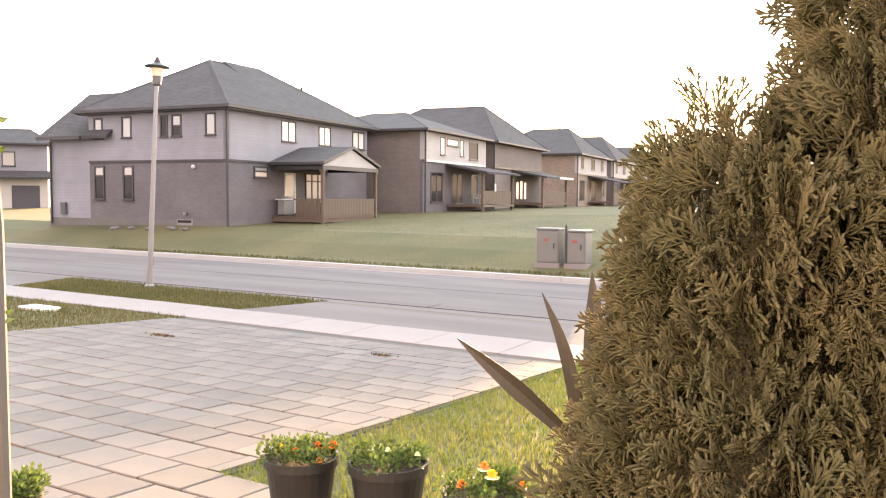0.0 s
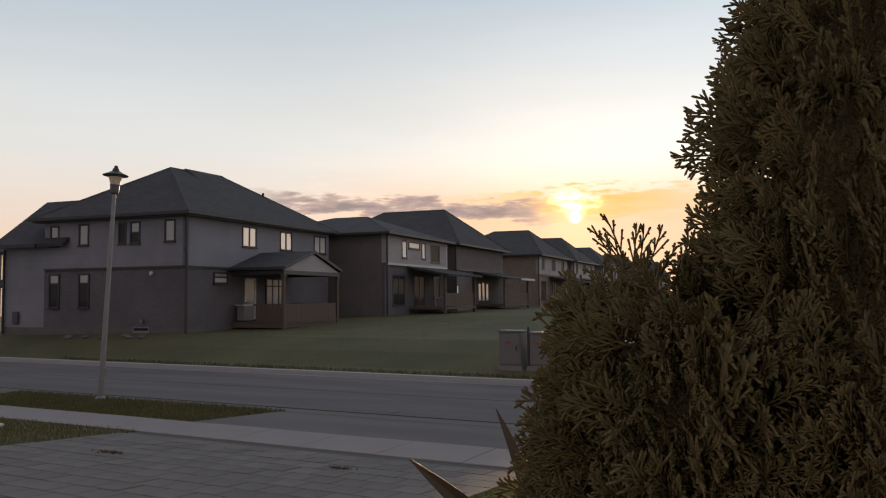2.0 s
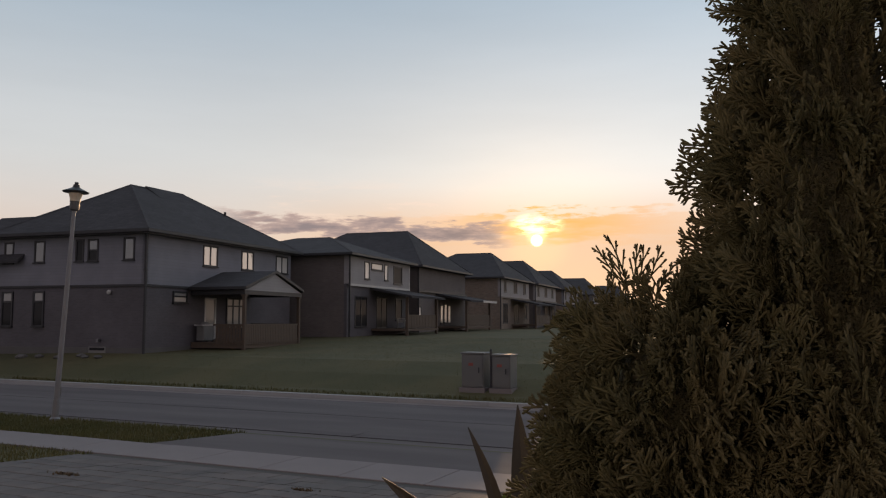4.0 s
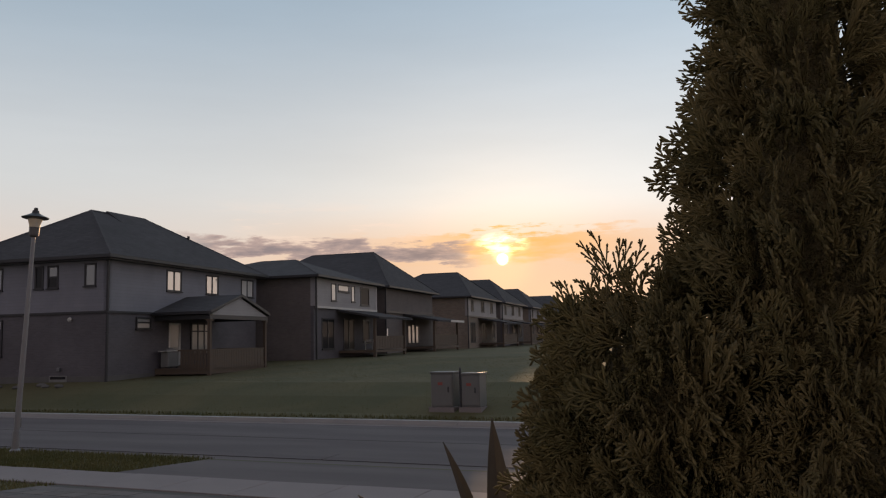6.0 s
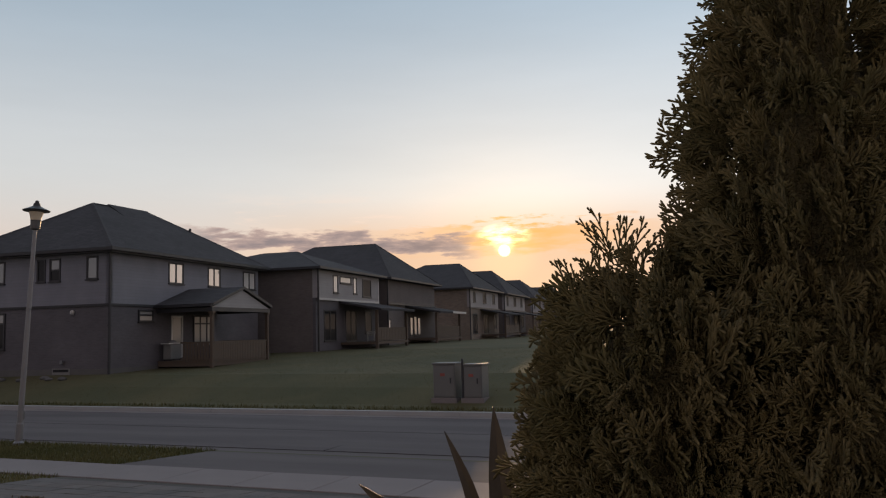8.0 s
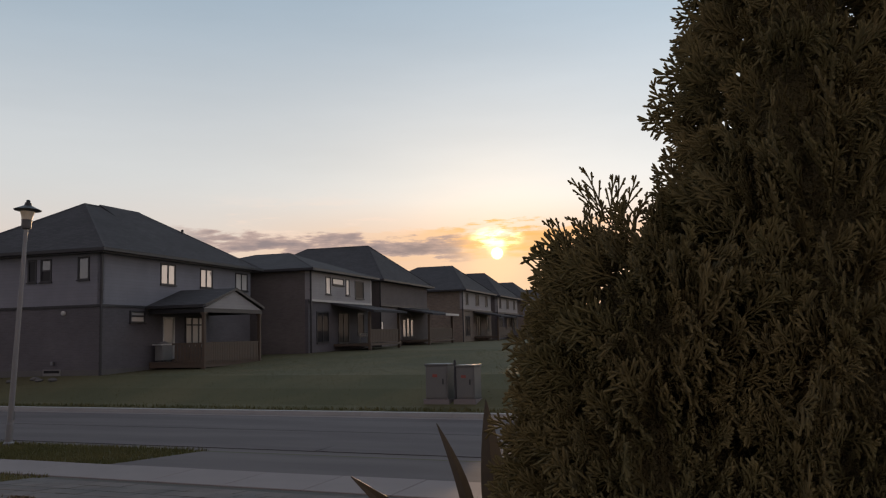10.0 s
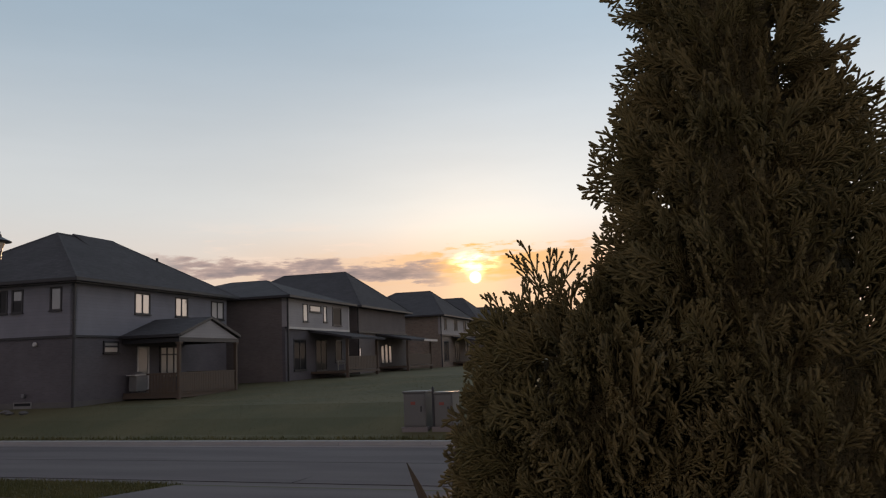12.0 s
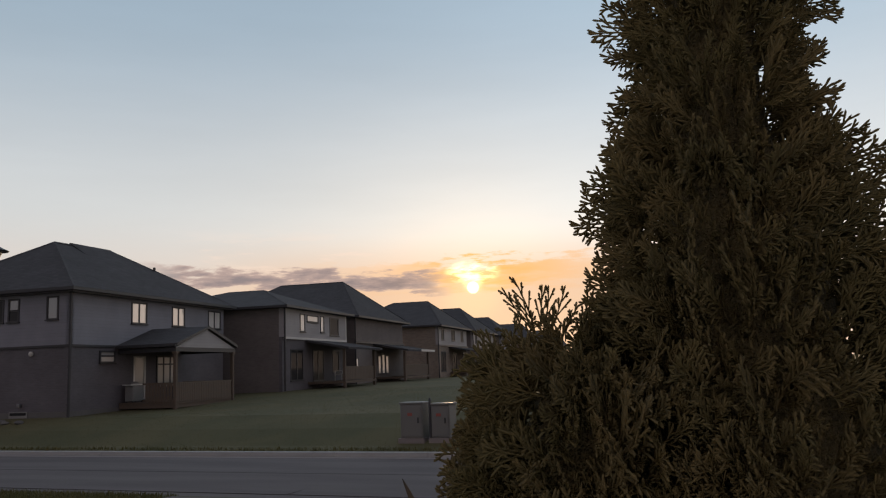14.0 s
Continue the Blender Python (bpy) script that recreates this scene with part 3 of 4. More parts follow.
def corner_house():
    h = thing("corner_house", ROW @ pose(0, 0, 1.05), "two-storey grey siding house with dark hipped roof and rear deck", "house")
    side_up = [(0.64, 1.21, 4.22, 5.22), (2.67, 3.23, 4.2, 5.2), (3.5, 3.93, 4.2, 5.2), (5.79, 6.38, 4.2, 5.2), (7.69, 8.22, 4.2, 5.18)]
    side_low = [(5.73, 6.35, 1.18, 2.8), (7.62, 8.25, 1.18, 2.8)]
    rear_up = [(4.34, 5.56, 4.2, 5.22), (7.83, 9.01, 4.2, 5.2), (11.46, 12.8, 4.2, 5.2)]
    rear_low = [(2.05, 3.1, 2.3, 2.82), (4.6, 5.6, 0.5, 2.6), (6.5, 8.3, 1.0, 2.6)]
    wall(h, "side_wall_upper", "y", 8.6, 3.06, 5.45, side_up, SIDING, label="blue-grey lap siding")
    wall(h, "side_wall_lower", "y", 8.6, -0.4, 3.06, side_low, BRICK, label="dark grey-brown brick", out=-0.03)
    rear = wall(h, "rear_wall_upper", "x", 13.2, 3.06, 5.45, rear_up, SIDING, label="blue-grey lap siding")
    wall(h, "rear_wall_lower", "x", 13.2, -0.4, 3.06, rear_low, BRICK, label="dark grey-brown brick", out=-0.03)
    part("far_wall", boxed(13.0, 13.2, 0.2, 8.6, -0.4, 5.45), SIDING, h)
    part("front_wall", boxed(0.2, 13.0, 8.4, 8.6, -0.4, 5.45), SIDING, h)
    part("belt_course", box(boxed(-0.04, 13.24, -0.04, -0.004, 3.0, 3.1), -0.04, -0.004, -0.004, 8.6, 3.0, 3.1), TRIM_DARK, h)
    part("foundation", box(boxed(-0.05, 13.25, -0.05, -0.004, -0.5, 0.22), -0.05, -0.004, 0.0, 11.35, -0.5, 0.22), FOUNDATION, h, "low grey concrete foundation")
    part("floor_slab", boxed(0.2, 13.0, 0.2, 8.4, 2.9, 3.05), CONCRETE, h)
    for x0, x1, z0, z1 in side_up:
        window(h, "y", x0, x1, z0, z1, transom=(z0 + z1) / 2 if 2 < x0 < 3 else 0.0, glass=GLASS_DULL if 3 < x0 < 4 else None, low_glass=GLASS_DULL)
    for x0, x1, z0, z1 in side_low:
        window(h, "y", x0, x1, z0, z1, transom=2.35, glass=GLASS_SIDE, low_glass=GLASS_DULL)
    for x0, x1, z0, z1 in rear_up:
        window(h, "x", x0, x1, z0, z1, leaves=2, glass=GLASS_BLIND_GLINT if x0 > 11 else None)
    window(h, "x", 2.05, 3.1, 2.3, 2.82, transom=2.6, curtain=True)
    window(h, "x", 6.5, 8.3, 1.0, 2.6, leaves=3, transom=2.2, curtain=True)
    door = part("door", box(boxed(4.6, 4.72, 0.02, 0.12, 0.5, 2.6), 5.48, 5.6, 0.02, 0.12, 0.5, 2.6), TRIM_PALE, h, "white patio door")
    part("pane", boxed(4.72, 5.48, 0.05, 0.08, 0.6, 2.5), GLASS_CURTAIN, door)
    part("rail", boxed(4.72, 5.48, 0.03, 0.11, 0.5, 0.6), TRIM_PALE, door)
    part("rail", boxed(4.72, 5.48, 0.03, 0.11, 2.5, 2.6), TRIM_PALE, door)
    hip_roof(h, -0.45, 13.65, -0.45, 9.05, 5.58, ((4.15, 4.4, 8.5), (8.65, 4.4, 8.58)))
    part("soffit", box(boxed(-0.4, 13.6, -0.4, -0.002, 5.36, 5.41), -0.4, -0.002, 0, 9.0, 5.36, 5.41), TRIM_DARK, h)
    part("upper_ridge", polygon(bmesh.new(), [(5.2, 2.9, 7.6), (8.9, 2.9, 7.6), (8.9, 5.9, 7.6), (5.2, 5.9, 7.6), (5.3, 4.4, 8.62), (8.55, 4.4, 8.66)],
                                [(3, 2, 1, 0), (0, 1, 5, 4), (1, 2, 5), (2, 3, 4, 5), (3, 0, 4)]), SHINGLE, h)
    part("roof_vent", boxed(10.14, 10.26, 2.64, 2.76, 6.6, 7.75, bevel=0.02), TRIM_DARK, h)
    downpipe(h, -0.1, -0.1, -0.1, 5.35)
    downpipe(h, -0.1, 11.2, -0.1, 4.1)
    # side wing
    wall(h, "wing_wall", "y", 2.8, -0.4, 4.2, [], SIDING, label="blue-grey lap siding").matrix_local = pose(0.02, 8.6, 0)
    part("wing_end_wall", polygon(boxed(0.22, 6, 11.2, 11.4, -0.4, 4.2), [(0, 11.2, 4.2), (6, 11.2, 4.2), (3, 11.2, 6.5), (0, 11.4, 4.2), (6, 11.4, 4.2), (3, 11.4, 6.5)],
                                  [(0, 1, 2), (3, 5, 4), (0, 2, 5, 3), (1, 4, 5, 2), (0, 3, 4, 1)]), SIDING, h)
    bm = bmesh.new()
    y0, y1 = 7.0, 11.75
    polygon(bm, [(-0.4, y0, 4.18), (-0.4, y1, 4.18), (3, y1, 6.74), (3, y0, 6.74), (6.4, y1, 4.18), (6.4, y0, 4.18),
                 (-0.4, y0, 4.34), (-0.4, y1, 4.34), (3, y1, 6.9), (3, y0, 6.9), (6.4, y1, 4.34), (6.4, y0, 4.34)],
            [(0, 3, 2, 1), (3, 5, 4, 2), (6, 7, 8, 9), (9, 8, 10, 11), (0, 1, 7, 6), (4, 5, 11, 10), (1, 2, 8, 7), (2, 4, 10, 8), (0, 6, 9, 3), (3, 9, 11, 5)])
    wing = part("wing_roof", bm, SHINGLE, h)
    part("gutter", boxed(-0.52, -0.404, 8.7, 11.75, 4.16, 4.32), TRIM_DARK, wing)
    vent = part("wall_vent", turned([(0.0, 0), (0.1, 0.0), (0.11, 0.06), (0.07, 0.12), (0.0, 0.13)], 10, cap=False), TRIM_PALE, h, "pale dryer vent hood")
    vent.matrix_local = pose(0.0, 1.94, 2.75, 0, -90, 0)
    part("hose_bib", boxed(-0.16, 0.0, 2.35, 2.5, 0.45, 0.62, bevel=0.02), GALV, h)
    well = part("basement_window", boxed(-0.075, -0.052, 2.0, 2.95, -0.02, 0.26), WELL, h, "small weathered basement window")
    part("pane", boxed(-0.085, -0.077, 2.06, 2.89, 0.1, 0.22), GLASS_DULL, well)
    part("meter_box", boxed(-0.14, 0.0, 10.2, 10.55, 0.4, 1.0, bevel=0.02), GARAGE, h)
    # covered deck
    for i in range(20):
        part("deck_board", boxed(3.4 + 0.27 * i, 3.66 + 0.27 * i, -3.05, -0.06, 0.36, 0.40), DECK, h)
    part("deck_frame", box(box(boxed(3.42, 8.8, -3.0, -2.92, 0.12, 0.355), 3.42, 3.5, -2.92, -0.06, 0.12, 0.355), 8.72, 8.8, -2.92, -0.06, 0.12, 0.355), DECK, h)
    for x in (3.45, 8.75):
        post = part("deck_post", boxed(x - 0.08, x + 0.08, -3.08, -2.92, -0.35, 2.72, bevel=0.012), DECK, h, "square timber post")
        part("post_cap", boxed(x - 0.12, x + 0.12, -3.12, -2.88, 2.60, 2.70), DECK, post)
        part("footing", turned([(0.2, -0.5), (0.2, -0.05), (0.17, 0.0)], 12, at=(x, -3.0)), CONCRETE, post)
    for name, a0, a1, d0, d1 in (("front_railing", 3.55, 8.65, -3.03, -2.97), ("side_railing", 3.42, 3.48, -2.9, -1.3), ("far_railing", 8.72, 8.78, -2.9, -0.1)):
        rail = part(name, box(boxed(a0, a1, d0, d1, 1.2, 1.28), a0, a1, d0, d1, 0.46, 0.52), DECK, h)
        lng = max(a1 - a0, d1 - d0)
        for i in range(int(lng / 0.16)):
            s = 0.16 * i + 0.03
            if a1 - a0 > d1 - d0:
                part("board", boxed(a0 + s, a0 + s + 0.14, d0 - 0.02, d0 - 0.002, 0.3, 1.24), DECK, rail)
            else:
                part("board", boxed(a0 - 0.02, a0 - 0.002, d0 + s, d0 + s + 0.13, 0.3, 1.24), DECK, rail)
    part("deck_beam", box(box(boxed(3.3, 8.9, -3.1, -2.9, 2.705, 2.9), 3.36, 3.52, -2.9, -0.04, 2.705, 2.9), 8.68, 8.84, -2.9, -0.04, 2.705, 2.9), TRIM_DARK, h)
    # gabled deck roof with its ridge out from the wall
    lo, hi, mid = 3.2, 8.9, 6.05
    for name, x0 in (("deck_roof", lo), ("deck_roof_far", hi)):
        pts = [(x0, -3.2, 2.98), (mid, -3.2, 3.86), (mid, -0.004, 3.86), (x0, -0.004, 2.98)]
        slope = part(name, polygon(bmesh.new(), pts + [(x, y, z + 0.1) for x, y, z in pts], [(0, 1, 2, 3), (7, 6, 5, 4), (0, 4, 5, 1), (1, 5, 6, 2), (2, 6, 7, 3), (3, 7, 4, 0)]), SHINGLE, h)
        out = -0.1 if x0 == lo else 0.004
        part("gutter", boxed(x0 + out, x0 + out + 0.096, -3.2, -0.02, 2.94, 3.06), TRIM_DARK, slope)
    part("deck_gable", polygon(bmesh.new(), [(3.3, -3.1, 2.905), (8.8, -3.1, 2.905), (6.05, -3.1, 3.80), (3.3, -3.0, 2.905), (8.8, -3.0, 2.905), (6.05, -3.0, 3.80)],
                               [(0, 1, 2), (3, 5, 4), (0, 2, 5, 3), (1, 4, 5, 2), (0, 3, 4, 1)]), SIDING_PALE, h, "pale siding gable over the deck")
    part("barge_board", polygon(bmesh.new(), [(lo, -3.23, 2.96), (mid, -3.23, 3.84), (hi, -3.23, 2.96), (hi, -3.23, 3.10), (mid, -3.23, 3.98), (lo, -3.23, 3.10),
                                              (lo, -3.204, 2.96), (mid, -3.204, 3.84), (hi, -3.204, 2.96), (hi, -3.204, 3.10), (mid, -3.204, 3.98), (lo, -3.204, 3.10)],
                                [(0, 1, 4, 5), (1, 2, 3, 4), (6, 11, 10, 7), (7, 10, 9, 8), (0, 5, 11, 6), (2, 8, 9, 3), (5, 4, 10, 11), (4, 3, 9, 10), (0, 6, 7, 1), (1, 7, 8, 2)]), TRIM_DARK, h)


def barbecue(m):
    b = thing("barbecue", m, "grey gas barbecue with pale shelf on the deck", "barbecue")
    part("cart", boxed(-0.42, 0.42, -0.22, 0.22, 0.06, 0.798, bevel=0.03), WELL, b)
    part("lid", turned([(0.22, 0.0), (0.21, 0.06), (0.14, 0.11), (0.02, 0.13)], 14), WELL, b).matrix_local = pose(0, 0, 0.85)
    part("shelf", boxed(-0.58, 0.58, -0.24, 0.24, 0.80, 0.85), TRIM_PALE, b)
    for x in (-0.36, 0.36):
        for y in (-0.17, 0.17):
            part("wheel", turned([(0.04, 0.0), (0.04, 0.08)], 8, at=(x, y)), TRIM_DARK, b)


def patio_chair(m):
    c = thing("patio_chair", m, "pale plastic patio chair standing on the neighbour's porch", "chair", "chairs on the porch")
    part("seat", boxed(-0.26, 0.26, -0.25, 0.25, 0.40, 0.44, bevel=0.015), PLASTIC_WHITE, c)
    back = part("backrest", boxed(-0.26, 0.26, 0.0, 0.035, 0.0, 0.48, bevel=0.012), PLASTIC_WHITE, c)
    back.matrix_local = pose(0, 0.22, 0.44, -12, 0, 0)
    for x in (-0.235, 0.235):
        for y in (-0.22, 0.22):
            part("leg", turned([(0.016, 0.0), (0.022, 0.4)], 8, at=(x, y)), PLASTIC_WHITE, c)
        part("armrest", box(boxed(x - 0.03, x + 0.03, -0.25, 0.24, 0.63, 0.66), x - 0.02, x + 0.02, -0.24, -0.2, 0.44, 0.63), PLASTIC_WHITE, c)
    return c


def row_house(a0, a1, front, ground, ridge_a, ridge_z, ridge_front, brick, label, bay=None, deck=True, seed=0, deep=10.2, plain=False):
    """A two-storey neighbour that turns its rear to the lawn."""
    rng = random.Random(seed)
    h = thing("row_house", ROW @ pose(a0, front, ground), label, "house", "row of houses")
    w, top = a1 - a0, 6.55 - ground
    belt = 4.75 - ground
    up = bay or [(1.6, 2.5, belt + 0.5, belt + 1.6), (w / 2 - 0.7, w / 2 + 0.7, belt + 0.5, belt + 1.6), (w - 2.8, w - 1.7, belt + 0.5, belt + 1.6)]
    low = [(1.2, 3.0, 0.6, 2.5), (w / 2 - 0.6, w / 2 + 1.2, 0.5, 2.5), (w - 2.4, w - 1.2, 1.0, 2.5)]
    if plain:  # only ground-floor windows: a slim one by the corner and a tall group
        up, low = [], [(0.25, 0.75, 0.75, 1.95), (5.3, 6.1, 0.7, 2.15), (6.3, 7.1, 0.7, 2.25), (7.3, 8.1, 0.7, 2.15)]
    upper = brick if plain else SIDING_PALE if bay or rng.random() < 0.6 else SIDING
    wall(h, "rear_wall_upper", "x", w, belt, top, up, upper, label="pale horizontal siding", out=0.12 if bay else 0.0)
    wall(h, "rear_wall_lower", "x", w, -0.5, belt, low, brick)
    part("side_wall", boxed(0.0, 0.2, 0.2, deep, -0.5, top), BRICK_BROWN if brick == BRICK else brick, h)
    part("far_wall", boxed(w - 0.2, w, 0.2, deep, -0.5, top), brick, h)
    part("front_wall", boxed(0.2, w - 0.2, deep - 0.2, deep, -0.5, top), brick, h)
    part("floor_slab", boxed(0.2, w - 0.2, 0.2, deep - 0.2, belt - 0.2, belt - 0.05), CONCRETE, h)
    for x0, x1, z0, z1 in up:
        window(h, "x", x0, x1, z0, z1, leaves=2 if x1 - x0 > 1.3 and not bay else 1, out=0.15 if bay else 0.03, frame_mat=TRIM_DARK, bright=bool(bay), glass=(GLASS_BLIND_GLINT if x0 < 7 else GLASS_DULL) if bay else None)
    for x0, x1, z0, z1 in low:
        # plain house: the panes' bright evening light is put into the white backing
        window(h, "x", x0, x1, z0, z1, leaves=2 if x1 - x0 > 1.3 else 1, glass=GLASS_BLIND_GLINT if plain else None)
    part("belt_course", boxed(-0.03, w + 0.03, -0.16, -0.125 if bay else -0.004, belt - 0.12, belt + 0.02), TRIM_PALE if bay else TRIM_DARK, h)
    if bay:
        part("corner_board", boxed(-0.02, 0.14, -0.15, -0.124, belt, top - 0.1), TRIM_PALE, h)
        part("corner_board", boxed(w - 0.14, w + 0.02, -0.15, -0.124, belt, top - 0.1), TRIM_PALE, h)
    rz = ridge_z - ground
    ra, rf = ridge_a - a0, ridge_front - front
    hip_roof(h, -0.45, w + 0.45, -0.5, deep + 0.4, top + 0.1, ((ra, rf, rz), (ra, max(rf + 2.5, deep - 3.8), rz)))
    downpipe(h, -0.06, -0.1 if not bay else -0.22, 0, top)
    if deck:
        d = w * 0.36
        part("porch_floor", boxed(d, w - 0.6, -2.6, -0.01, 0.3, 0.45), DECK, h)
        for x in (d + 0.1, w - 0.8):
            part("porch_post", boxed(x - 0.09, x + 0.09, -2.58, -2.4, -0.3, belt - 0.75, bevel=0.01), DECK, h)
        rail = part("porch_railing", box(boxed(d + 0.1, w - 0.8, -2.5, -2.44, 1.28, 1.36), d + 0.1, w - 0.8, -2.5, -2.44, 0.55, 0.61), DECK, h)
        for i in range(int((w - 1.0 - d) / 0.3)):
            part("board", boxed(d + 0.2 + 0.3 * i, d + 0.46 + 0.3 * i, -2.53, -2.502, 0.5, 1.3), DECK, rail)
        part("porch_roof", polygon(bmesh.new(), [(d - 0.3, -2.95, belt - 0.8), (w - 0.2, -2.95, belt - 0.8), (w - 0.2, -0.02, belt - 0.25), (d - 0.3, -0.02, belt - 0.25),
                                                 (d - 0.3, -2.95, belt - 0.66), (w - 0.2, -2.95, belt - 0.66), (w - 0.2, -0.02, belt - 0.11), (d - 0.3, -0.02, belt - 0.11)],
                                   [(3, 2, 1, 0), (4, 5, 6, 7), (0, 1, 5, 4), (1, 2, 6, 5), (2, 3, 7, 6), (3, 0, 4, 7)]), SHINGLE, h)
        if plain:
            # pale strip paints the glint on the right part of the gutter
            part("gutter_glint", boxed(w * 0.64, w - 0.2, -2.99, -2.954, belt - 0.8, belt - 0.62), TRIM_PALE, h, "pale strip for the glint along the porch gutter")
    return h


def far_left_house():
    h = thing("street_house", pose(-37.9, 62.0, 1.1, 0, 0, 20), "two-storey house with pale ground floor and dark garage door", "house")
    wall(h, "front_wall_upper", "x", 6.2, 2.9, 5.2, [(3.0, 3.9, 3.5, 4.6), (0.8, 1.6, 3.5, 4.6)], SIDING)
    wall(h, "front_wall_lower", "x", 6.2, -0.4, 2.9, [(3.6, 5.6, -0.02, 2.0)], STUCCO)
    part("side_wall", boxed(6.0, 6.2, 0.2, 9, -0.4, 5.2), SIDING, h)
    part("far_wall", boxed(0, 0.2, 0.2, 9, -0.4, 5.2), SIDING, h)
    part("rear_wall", boxed(0.2, 6.0, 8.8, 9, -0.4, 5.2), SIDING, h)
    window(h, "x", 3.0, 3.9, 3.5, 4.6, curtain=True), window(h, "x", 0.8, 1.6, 3.5, 4.6, curtain=True)
    door = part("garage_door", boxed(3.6, 5.6, 0.08, 0.12, -0.02, 2.0), GARAGE, h)
    for i in range(4):
        part("panel", boxed(3.66, 5.54, 0.05, 0.079, 0.03 + 0.5 * i, 0.46 + 0.5 * i), GARAGE, door)
    part("skirt_roof", polygon(bmesh.new(), [(-0.3, -0.9, 2.5), (6.5, -0.9, 2.5), (6.5, -0.01, 3.0), (-0.3, -0.01, 3.0), (-0.3, -0.9, 2.65), (6.5, -0.9, 2.65), (6.5, -0.01, 3.15), (-0.3, -0.01, 3.15)],
                               [(3, 2, 1, 0), (4, 5, 6, 7), (0, 1, 5, 4), (1, 2, 6, 5), (2, 3, 7, 6), (3, 0, 4, 7)]), SHINGLE, h)
    hip_roof(h, -0.4, 6.6, -0.4, 9.4, 5.3, ((2.0, 3.2, 6.6), (4.6, 3.2, 6.6)))


# ---- street furniture ----
def street_lamp():
    base, tip = Vector((-7.60, 20.495, 0.12)), Vector((-7.36, 20.66, 5.91))
    lamp_ob = thing("street_lamp", Matrix.Translation(base) @ (tip - base).to_track_quat("Z", "Y").to_matrix().to_4x4(), "tall galvanised steel street lamp with black capped lantern, leaning slightly", "street lamp")
    high = (tip - base).length
    pole = part("pole", turned([(0.072, -0.1), (0.07, 0.2), (0.046, high - 0.80)], 18), GALV, lamp_ob, smooth=False)
    part("base_collar", turned([(0.12, -0.02), (0.12, 0.06), (0.085, 0.1), (0.08, 0.5), (0.072, 0.52)], 18), GALV, lamp_ob)
    part("hand_hole_cover", boxed(-0.035, 0.035, -0.085, -0.06, 0.6, 0.8, bevel=0.004), GALV, lamp_ob)
    z = high - 0.80
    part("neck", turned([(0.046, z - 0.004), (0.05, z + 0.14)], 16), GALV, lamp_ob)
    part("lantern_body", turned([(0.06, z + 0.12), (0.105, z + 0.15), (0.112, z + 0.19), (0.118, z + 0.35), (0.125, z + 0.36)], 20), LANTERN_GREY, lamp_ob)
    part("lens", turned([(0.118, z + 0.362), (0.13, z + 0.44), (0.165, z + 0.56)], 20), LENS, lamp_ob, "frosted glass lantern ring")
    cap = part("cap", turned([(0.175, z + 0.562), (0.30, z + 0.585), (0.315, z + 0.605), (0.19, z + 0.66), (0.09, z + 0.71), (0.07, z + 0.78)], 24), LAMP_BLACK, lamp_ob)
    part("photocell", turned([(0.045, z + 0.782), (0.05, z + 0.83), (0.03, z + 0.85)], 12), LAMP_BLACK, cap)


def utility_cabinet(m, w, high, label):
    c = thing("utility_cabinet", m, label, "utility cabinet", "cabinets by the kerb")
    part("plinth", boxed(-w / 2 - 0.06, w / 2 + 0.06, -0.36, 0.36, -0.25, 0.06), CONCRETE, c)
    part("body", boxed(-w / 2, w / 2, -0.3, 0.3, 0.062, high - 0.06, bevel=0.015), CABINET, c)
    part("lid", boxed(-w / 2 - 0.03, w / 2 + 0.03, -0.33, 0.33, high - 0.058, high, bevel=0.012), CABINET, c)
    door = part("door", boxed(-w / 2 + 0.04, w / 2 - 0.04, -0.322, -0.303, 0.12, high - 0.12), CABINET, c)
    part("handle", boxed(w / 2 - 0.16, w / 2 - 0.12, -0.35, -0.323, high * 0.45, high * 0.6, bevel=0.005), TRIM_DARK, door)
    part("warning_label", boxed(-0.12, 0.04, -0.328, -0.3235, high * 0.64, high * 0.72), WARNING, door)


def stake(m):
    s = link("marker_stake", turned([(0.04, -0.2), (0.04, 1.35), (0.025, 1.4)], 8), TRIM_DARK)
    s.matrix_world = m
    tagged(s, "thin dark marker stake beside the utility cabinets", "stake")


def add_bounce_wall():
    """An unseen pale wall behind the eye, added to throw low sun onto the cedars."""
    ob = link("wall_bounce", box(bmesh.new(), -12.5, 6.5, -2.3, -2.0, 0.5, 6.2), BOUNCE_WALL)
    ob.matrix_world = STREET
    tagged(ob, "unseen plain pale wall added to bounce sunlight", "wall", kind="structure")


build_ground()
add_bounce_wall()
build_road()
build_pavement()
DRIVE = build_driveway()
corner_house()
barbecue(ROW @ pose(4.05, -0.42, 1.452))
chair = patio_chair(ROW @ pose(20.3, -4.4, 1.96, 0, 0, 200))
for a, b, turn in ((21.4, -4.7, 150), (22.6, -4.3, 170)):
    copy_thing(chair, ROW @ pose(a, b, 1.96, 0, 0, turn))
row_house(15.0, 25.4, -2.9, 1.5, 20.2, 8.2, 0.9, BRICK, "two-storey rear of a house with pale siding bay over a porch",
          bay=[(2.38, 3.11, 3.65, 4.75), (3.46, 5.27, 4.32, 4.74), (5.66, 6.26, 3.7, 4.77), (7.29, 8.9, 3.55, 4.75)], seed=1)
row_house(27.2, 39.4, -3.0, 1.55, 33.3, 9.95, 0.2, BRICK_BROWN, "brown brick house with a tall hipped roof", seed=2, deep=12.6, plain=True)
row_house(45.6, 58.4, -4.6, 1.6, 52.0, 9.5, -2.0, BRICK_TAN, "tan brick house with hipped shingle roof", seed=3)
